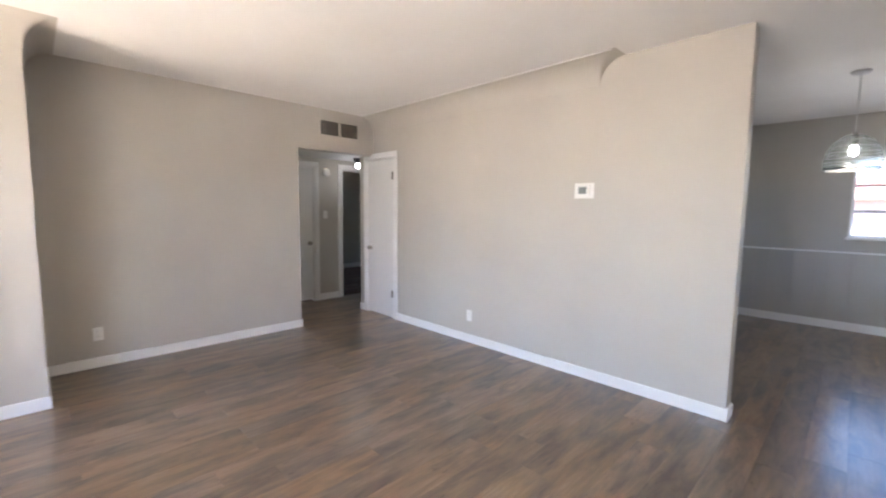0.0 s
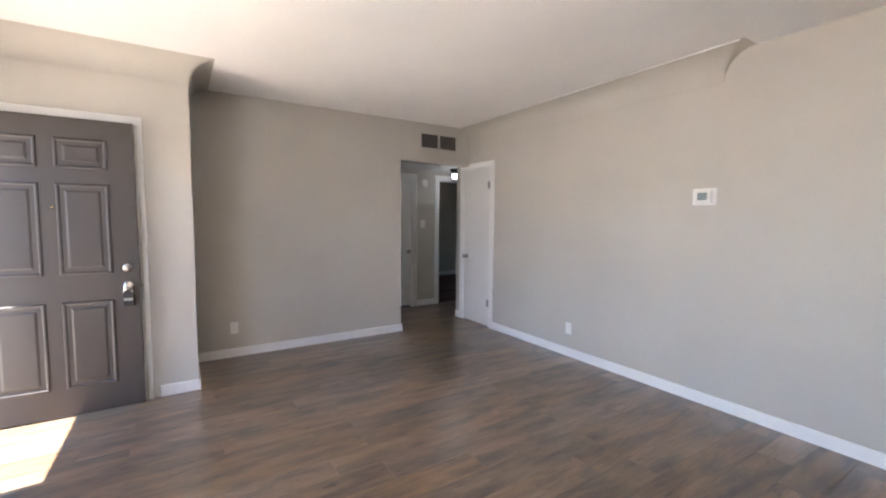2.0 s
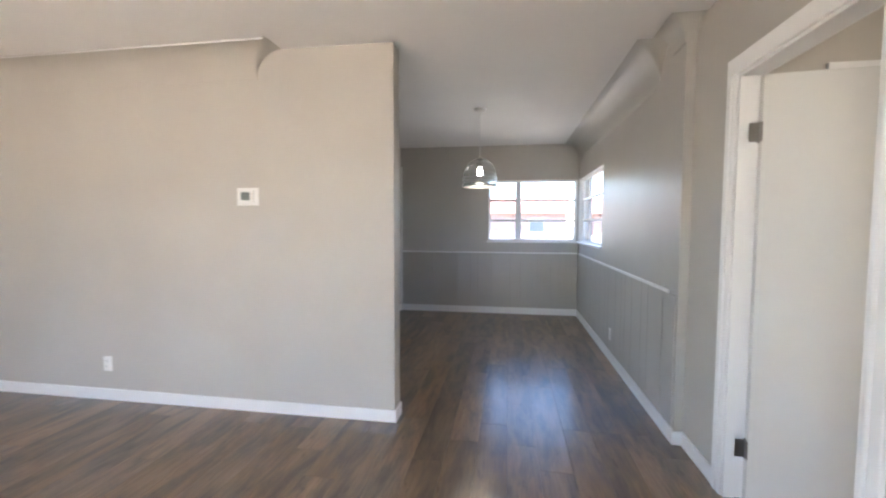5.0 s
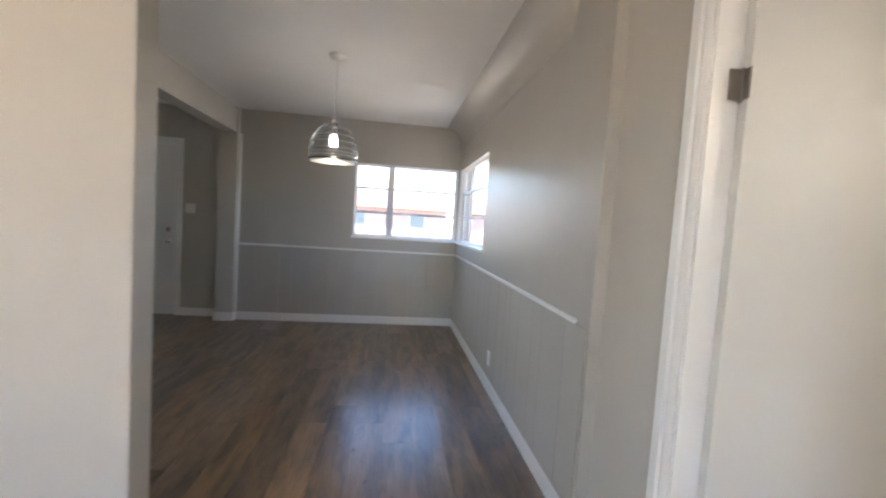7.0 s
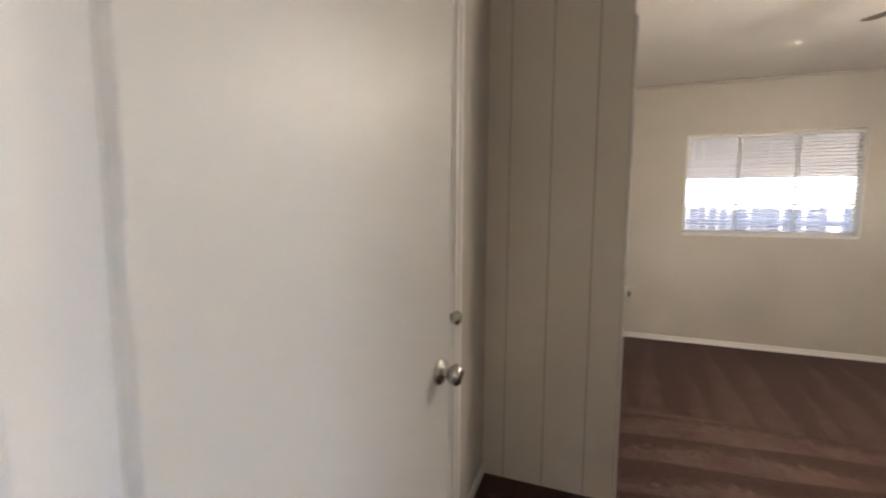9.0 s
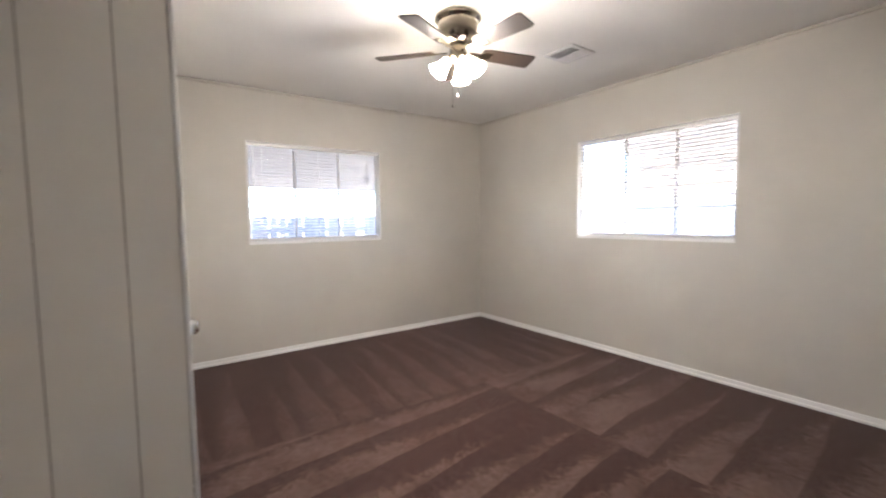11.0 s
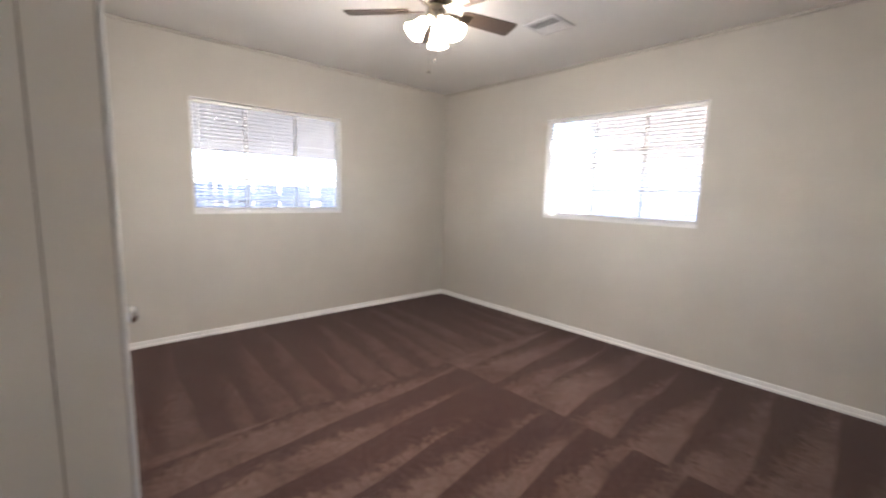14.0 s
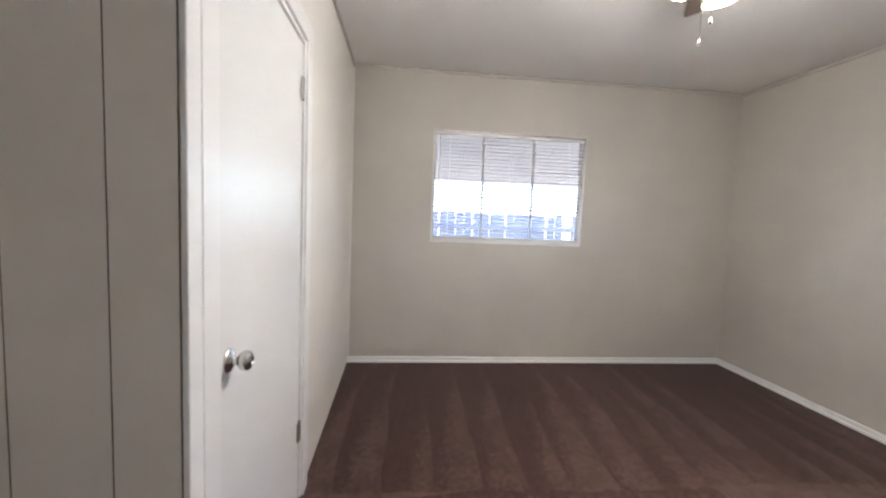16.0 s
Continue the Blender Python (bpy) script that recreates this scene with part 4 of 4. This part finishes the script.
lathe_part("switch_housing", [(0, -0.166), (0.05, -0.166), (0.057, -0.19), (0.052, -0.245), (0.032, -0.266), (0, -0.266)], M_FAN, fan, None, 28, "bronze switch housing")
for k in range(5):
    a = radians(41 + 72 * k)
    turn = Matrix.Rotation(a, 4, "Z") @ Matrix.Translation((0, 0, -0.20)) @ Matrix.Rotation(radians(-12), 4, "X")
    bm = bmesh.new()
    pts = [(0.16, -0.045), (0.19, -0.055), (0.515, -0.066), (0.530, -0.060), (0.534, -0.048), (0.534, 0.048), (0.530, 0.060), (0.515, 0.066), (0.19, 0.055), (0.16, 0.045)]
    top = [bm.verts.new(turn @ Vector((x, y, 0.004))) for x, y in pts]
    low = [bm.verts.new(turn @ Vector((x, y, -0.004))) for x, y in pts]
    bm.faces.new(top)
    bm.faces.new(low[::-1])
    for i in range(len(pts)):
        j = (i + 1) % len(pts)
        bm.faces.new((top[i], low[i], low[j], top[j]))
    b = part("blade", bm, M_BLADE, fan, "dark brown fan blade")
    bm = bmesh.new()
    bm_box(bm, 0.07, 0.17, -0.014, 0.014, -0.010, -0.004, 0.002)
    bm_box(bm, 0.16, 0.23, -0.034, 0.034, -0.009, -0.0045, 0.002)
    bmesh.ops.transform(bm, matrix=turn, verts=bm.verts)
    part("blade_iron", bm, M_FAN, b, "bronze blade iron")
for k in range(3):
    a = radians(75 + 120 * k)
    tip = Vector((0.066 * math.cos(a), 0.066 * math.sin(a), -0.262))
    bm = bmesh.new()
    bm_tube(bm, [(0.03 * math.cos(a), 0.03 * math.sin(a), -0.235), (0.057 * math.cos(a), 0.057 * math.sin(a), -0.240), tuple(tip)], 0.008, 8)
    arm = part("lamp_arm", bm, M_BRASS, fan, "", True)
    m = axis_pose(*tip, (0.66 * math.cos(a), 0.66 * math.sin(a), -0.75)) @ Matrix.Scale(0.98, 4)
    lathe_part("shade", [(0.018, 0.0), (0.026, 0.010), (0.031, 0.035), (0.039, 0.068), (0.050, 0.095), (0.060, 0.112), (0.058, 0.112), (0.048, 0.095), (0.037, 0.068), (0.029, 0.035), (0.024, 0.012), (0.0, 0.008)], M_SHADE, fan, m, 24, "lit frosted glass bell shade")
    p = m @ Vector((0, 0, 0.085))
    bulb("fan_light", FX + p.x, FY + p.y, ZC + p.z, FAN_W, (1.0, 0.97, 0.92), 0.05)
for dx, dy, ln in ((0.03, 0.025, 0.27), (-0.03, 0.03, 0.22)):
    bm = bmesh.new()
    bm_tube(bm, [(dx, dy, -0.25), (dx, dy, -0.25 - ln)], 0.0012, 5)
    bm_lathe(bm, [(0, 0), (0.005, -0.006), (0.006, -0.02), (0, -0.026)], 10, Matrix.Translation((dx, dy, -0.25 - ln)))
    part("pull_chain", bm, M_FAN, fan, "thin bronze pull chain", True)

# ---- bedroom ceiling register ----
reg = thing("ceiling_register", "grey metal ceiling air register", "air vent", (8.205, -3.66, ZC))
bm = bmesh.new()
for x0, x1, y0, y1 in ((-0.135, 0.135, -0.135, -0.105), (-0.135, 0.135, 0.105, 0.135), (-0.135, -0.105, -0.105, 0.105), (0.105, 0.135, -0.105, 0.105)):
    bm_box(bm, x0, x1, y0, y1, -0.012, 0.001, 0.004)
part("register_frame", bm, M_SASH, reg)
# dark sheet for the shade above the louvres
box_part("backing", (-0.105, 0.105, -0.105, 0.105, -0.003, -0.001), M_SLOT, reg)
bm = bmesh.new()
bm_box(bm, -0.105, 0.105, -0.007, 0.007, -0.0008, 0.0008)
lou = mesh_of("louvre", bm, M_SASH)
for k in range(10):
    s = new("louvre", lou)
    s.parent = reg
    s.matrix_basis = pose(0, -0.093 + k * 0.0207, -0.009, 42 if k < 5 else -42, 0, 0)


# ---- outside ----
bm = bmesh.new()
bm_box(bm, -600, 600, -600, 600, -0.5, -0.22)
solid("ground", bm, M_GROUND, "dry pale yard ground", "ground")
# unseen slab, serves as a warm reflector below the front window and doorway
slab("pavement_bounce", M_CONC, -1.0, 6.2, -15.0, YS - 0.14, -0.22, -0.06, "unseen pale concrete slab bouncing warm sunlight indoors", "pavement")


def fence(name, x0, y0, x1, y1, h, label):
    ob = thing(name, label, "fence")
    length = math.hypot(x1 - x0, y1 - y0)
    ang = math.degrees(math.atan2(y1 - y0, x1 - x0))
    ob.matrix_basis = pose(x0, y0, -0.22, 0, 0, ang)
    n = int(length / 0.155)
    bm = bmesh.new()
    bm_box(bm, 0, 0.14, 0, 0.018, 0.03, h, 0.003)
    me = mesh_of("picket", bm, M_FENCE)
    for k in range(n):
        if k % 17 == 11:
            continue
        s = new("picket", me)
        s.parent = ob
        s.matrix_basis = pose(k * 0.155, 0, random.uniform(-0.02, 0.02), 0, random.uniform(-0.6, 0.6), 0)
    for z in (0.3, h - 0.3):
        box_part("rail", (0, length, 0.018, 0.056, z, z + 0.085), M_FENCE, ob)
    return ob


fence("board_fence", 14.2, -9.0, 14.2, 5.0, 1.62, "weathered grey-blue board fence behind the bedroom")
fence("board_fence", -3.0, 12.0, 14.0, 12.0, 1.25, "weathered board fence beyond the dining window")


def house(name, x, y, w, d, h, rise, label, roof=None, facade=None):
    ob = thing(name, label, "house", (x, y, -0.22))
    bm = bmesh.new()
    bm_box(bm, -w / 2, w / 2, -d / 2, d / 2, 0, h)
    part("wall", bm, facade or M_HOUSE, ob)
    bm = bmesh.new()
    e = 0.5
    v = [bm.verts.new(p) for p in ((-w / 2 - e, -d / 2 - e, h), (w / 2 + e, -d / 2 - e, h), (w / 2 + e, d / 2 + e, h), (-w / 2 - e, d / 2 + e, h), (-w / 2 - e, 0, h + rise), (w / 2 + e, 0, h + rise))]
    for f in ((0, 1, 5, 4), (2, 3, 4, 5), (1, 2, 5), (3, 0, 4), (3, 2, 1, 0)):
        bm.faces.new([v[i] for i in f])
    part("roof", bm, roof or M_ROOF, ob, "low shingle roof")
    for k in range(3):
        px = -w / 2 + w * (k + 0.5) / 3
        win = box_part("window", (px - 0.6, px + 0.6, -d / 2 - 0.04, -d / 2 + 0.02, 1.0, 2.1), M_TRIM, ob)
        box_part("pane", (px - 0.54, px + 0.54, -d / 2 - 0.05, -d / 2 - 0.035, 1.06, 2.04), M_SCREEN, win)
    return ob


house("house", 2.5, 33.0, 13.0, 8.0, 2.45, 1.5, "single-storey stucco house with a red roof")
house("house", 17.0, 36.0, 11.0, 8.0, 2.5, 1.5, "single-storey stucco house with a red roof")


def tree(name, x, y, h, spread, label, seed):
    rnd = random.Random(seed)
    ob = thing(name, label, "tree", (x, y, -0.22))
    bm = bmesh.new()
    limbs = []

    def limb(p, d, r, ln, depth):
        q = p + d * ln
        n = 5
        rows = []
        for k in range(n + 1):
            c = p.lerp(q, k / n) + Vector((rnd.uniform(-1, 1), rnd.uniform(-1, 1), 0)) * r * 0.4 * (k > 0)
            rr = r * (1 - 0.45 * k / n)
            t = d.to_track_quat("Z", "Y")
            rows.append([bm.verts.new(c + t @ Vector((rr * math.cos(i * math.pi / 3), rr * math.sin(i * math.pi / 3), 0))) for i in range(6)])
        for a, b in zip(rows, rows[1:]):
            for i in range(6):
                bm.faces.new((a[i], a[(i + 1) % 6], b[(i + 1) % 6], b[i]))
        if depth:
            for k in range(4):
                nd = (d + Vector((rnd.uniform(-1, 1), rnd.uniform(-1, 1), rnd.uniform(0.0, 0.6))) * 0.9).normalized()
                limb(q, nd, r * 0.5, ln * 0.75, depth - 1)
        else:
            limbs.append(q)
    limb(Vector((0, 0, 0)), Vector((0, 0, 1)), 0.16, h * 0.36, 2)
    part("trunk", bm, M_BARK, ob)
    verts, faces = [], []
    for q in limbs:
        for k in range(260):
            c = q + Vector((rnd.gauss(0, spread * 0.28), rnd.gauss(0, spread * 0.28), rnd.gauss(0.1, spread * 0.22)))
            u = Vector((rnd.uniform(-1, 1), rnd.uniform(-1, 1), rnd.uniform(-0.6, 0.6))).normalized()
            w = u.orthogonal().normalized() * 0.05
            u = u * 0.11
            i = len(verts)
            verts += [c - u, c + w, c + u, c - w]
            faces.append((i, i + 1, i + 2, i + 3))
    me = bpy.data.meshes.new("crown")
    me.from_pydata([tuple(v) for v in verts], [], faces)
    me.materials.append(M_LEAF)
    crown = new("crown", me)
    crown.parent = ob
    tagged(crown, "open leafy crown", kind="stuff")
    return ob


house("house", 8.0, -16.0, 9.4, 7.0, 2.4, 1.6, "single-storey beige house across the yard", M_TAN, M_STUCCO)
tree("tree", -9.5, 3.4, 5.0, 1.8, "leafy tree outside the far bedroom", 3)

def awning(name, axis, plane, out, a0, a1, label):
    """A sloping panelled awning along the wall, on arms."""
    ob = thing(name, label, "awning")
    n = round((a1 - a0) / 0.3)
    for k in range(n):
        c0, c1 = a0 + (a1 - a0) * k / n + 0.001, a0 + (a1 - a0) * (k + 1) / n - 0.001
        bm = bmesh.new()
        q = []
        for d, z in ((0.02, 2.30), (1.12, 1.75)):
            for c in (c0, c1):
                for t in (0.0, 0.02):
                    q.append(bm.verts.new((plane + out * d, c, z - t) if axis == "x" else (c, plane + out * d, z - t)))
        for f in ((0, 2, 6, 4), (1, 5, 7, 3), (0, 4, 5, 1), (2, 3, 7, 6), (0, 1, 3, 2), (4, 6, 7, 5)):
            bm.faces.new([q[i] for i in f])
        part("awning_panel", bm, M_AWNING, ob)
    for c in (a0, a1):
        bm = bmesh.new()
        pts = [(plane + out * 0.01, c, 1.69), (plane + out * 1.10, c, 1.725)] if axis == "x" else [(c, plane + out * 0.01, 1.69), (c, plane + out * 1.10, 1.725)]
        bm_tube(bm, pts, 0.012, 6)
        part("arm", bm, M_AWNING, ob)
    return ob


# unseen overhangs, added to cut the skylight that enters the dining room
slab("sky_blocker_north", M_TRIM, 0.3, 6.8, YN + 0.14, YN + 1.0, 2.42, 2.50, "unseen white eave added to dim the dining windows", "eave")
slab("sky_blocker_dining_east", M_TRIM, XB0 + 0.01, 6.8, -0.2, YN + 0.14, 2.42, 2.50, "unseen white eave added to dim the dining windows", "eave")
awning("window_awning", "x", XB1 + 0.12, 1, -5.5, 0.6, "white metal awning over the bedroom window")
awning("window_awning", "y", YB0 - 0.12, -1, 5.9, 8.70, "white metal awning over the bedroom window")


# ---- panelling and planks ----
def boards(parent_wall, axis, plane, side, edges, z0, z1, th, mat, gap, bevel):
    edges = sorted(edges)
    for a, b in zip(edges, edges[1:]):
        bm = bmesh.new()
        lo, hi = sorted((plane, plane + side * th))
        a2, b2 = a + gap / 2, b - gap / 2
        bm_box(bm, *((lo, hi, a2, b2) if axis == "x" else (a2, b2, lo, hi)), z0, z1, bevel)
        part("board", bm, mat, parent_wall)


# closet side boards facing the bedroom entry
panel = thing("wall_boards", "cream painted vertical boards with dark joints", "wall panelling", kind="structure")
box_part("backing_sheet", (7.6025, 7.605, YB1, -0.462, 0.004, ZC - 0.002), M_JOINT, panel, 0, "brown stained joint backing")
boards(panel, "x", 7.602, -1, [-0.46, -0.565, -0.752, -0.94, YB1], 0.004, ZC - 0.002, 0.002, M_BOARD, 0.0034, 0.0006)
wains = thing("wall_wainscot", "satin greige grooved wainscot panelling below the chair rail", "wall panelling", kind="structure")
cycle = [0.205, 0.29, 0.15, 0.25, 0.20, 0.12]


def run_edges(a, b):
    e, k = [a], 0
    while e[-1] + cycle[k % 6] < b - 0.08:
        e.append(e[-1] + cycle[k % 6])
        k += 1
    return e + [b]


boards(wains, "x", 5.80, -1, run_edges(0.02, YN - 0.012), 0.100, 0.93, 0.009, M_GLOSS, 0.0008, 0.0028)
boards(wains, "y", YN, -1, run_edges(3.10, 5.79), 0.100, 0.93, 0.009, M_GLOSS, 0.0008, 0.0028)

# vinyl planks, laid north to south
PW, PL = 0.182, 1.22
cache = {}


def plank_mesh(w, l):
    key = (round(w, 3), round(l, 3))
    if key not in cache:
        bm = bmesh.new()
        c = 0.0007
        top = [bm.verts.new(p) for p in ((c, c, 0), (w - c, c, 0), (w - c, l - c, 0), (c, l - c, 0))]
        mid = [bm.verts.new(p) for p in ((0.0004, 0.0004, -0.0012), (w - 0.0004, 0.0004, -0.0012), (w - 0.0004, l - 0.0004, -0.0012), (0.0004, l - 0.0004, -0.0012))]
        low = [bm.verts.new((v.co.x, v.co.y, -0.0075)) for v in mid]
        bm.faces.new(top)
        for a, b in ((top, mid), (mid, low)):
            for i in range(4):
                j = (i + 1) % 4
                bm.faces.new((a[j], a[i], b[i], b[j]))
        cache[key] = mesh_of("plank", bm, M_PLANK)
    return cache[key]


rnd = random.Random(7)
X0, X1, Y0, Y1 = -1.225, 5.905, YS - 0.10, 3.90
x = X0
while x < X1 - 0.01:
    w = min(PW, X1 - x)
    y = Y0 - rnd.choice((0.2, 0.45, 0.7, 0.95))
    while y < Y1 - 0.01:
        a, b = max(y, Y0), min(y + PL, Y1)
        if b - a > 0.01:
            p = new("plank", plank_mesh(w, b - a))
            p.parent = floor
            p.location = (x, a, 0)
        y += PL
    x += PW
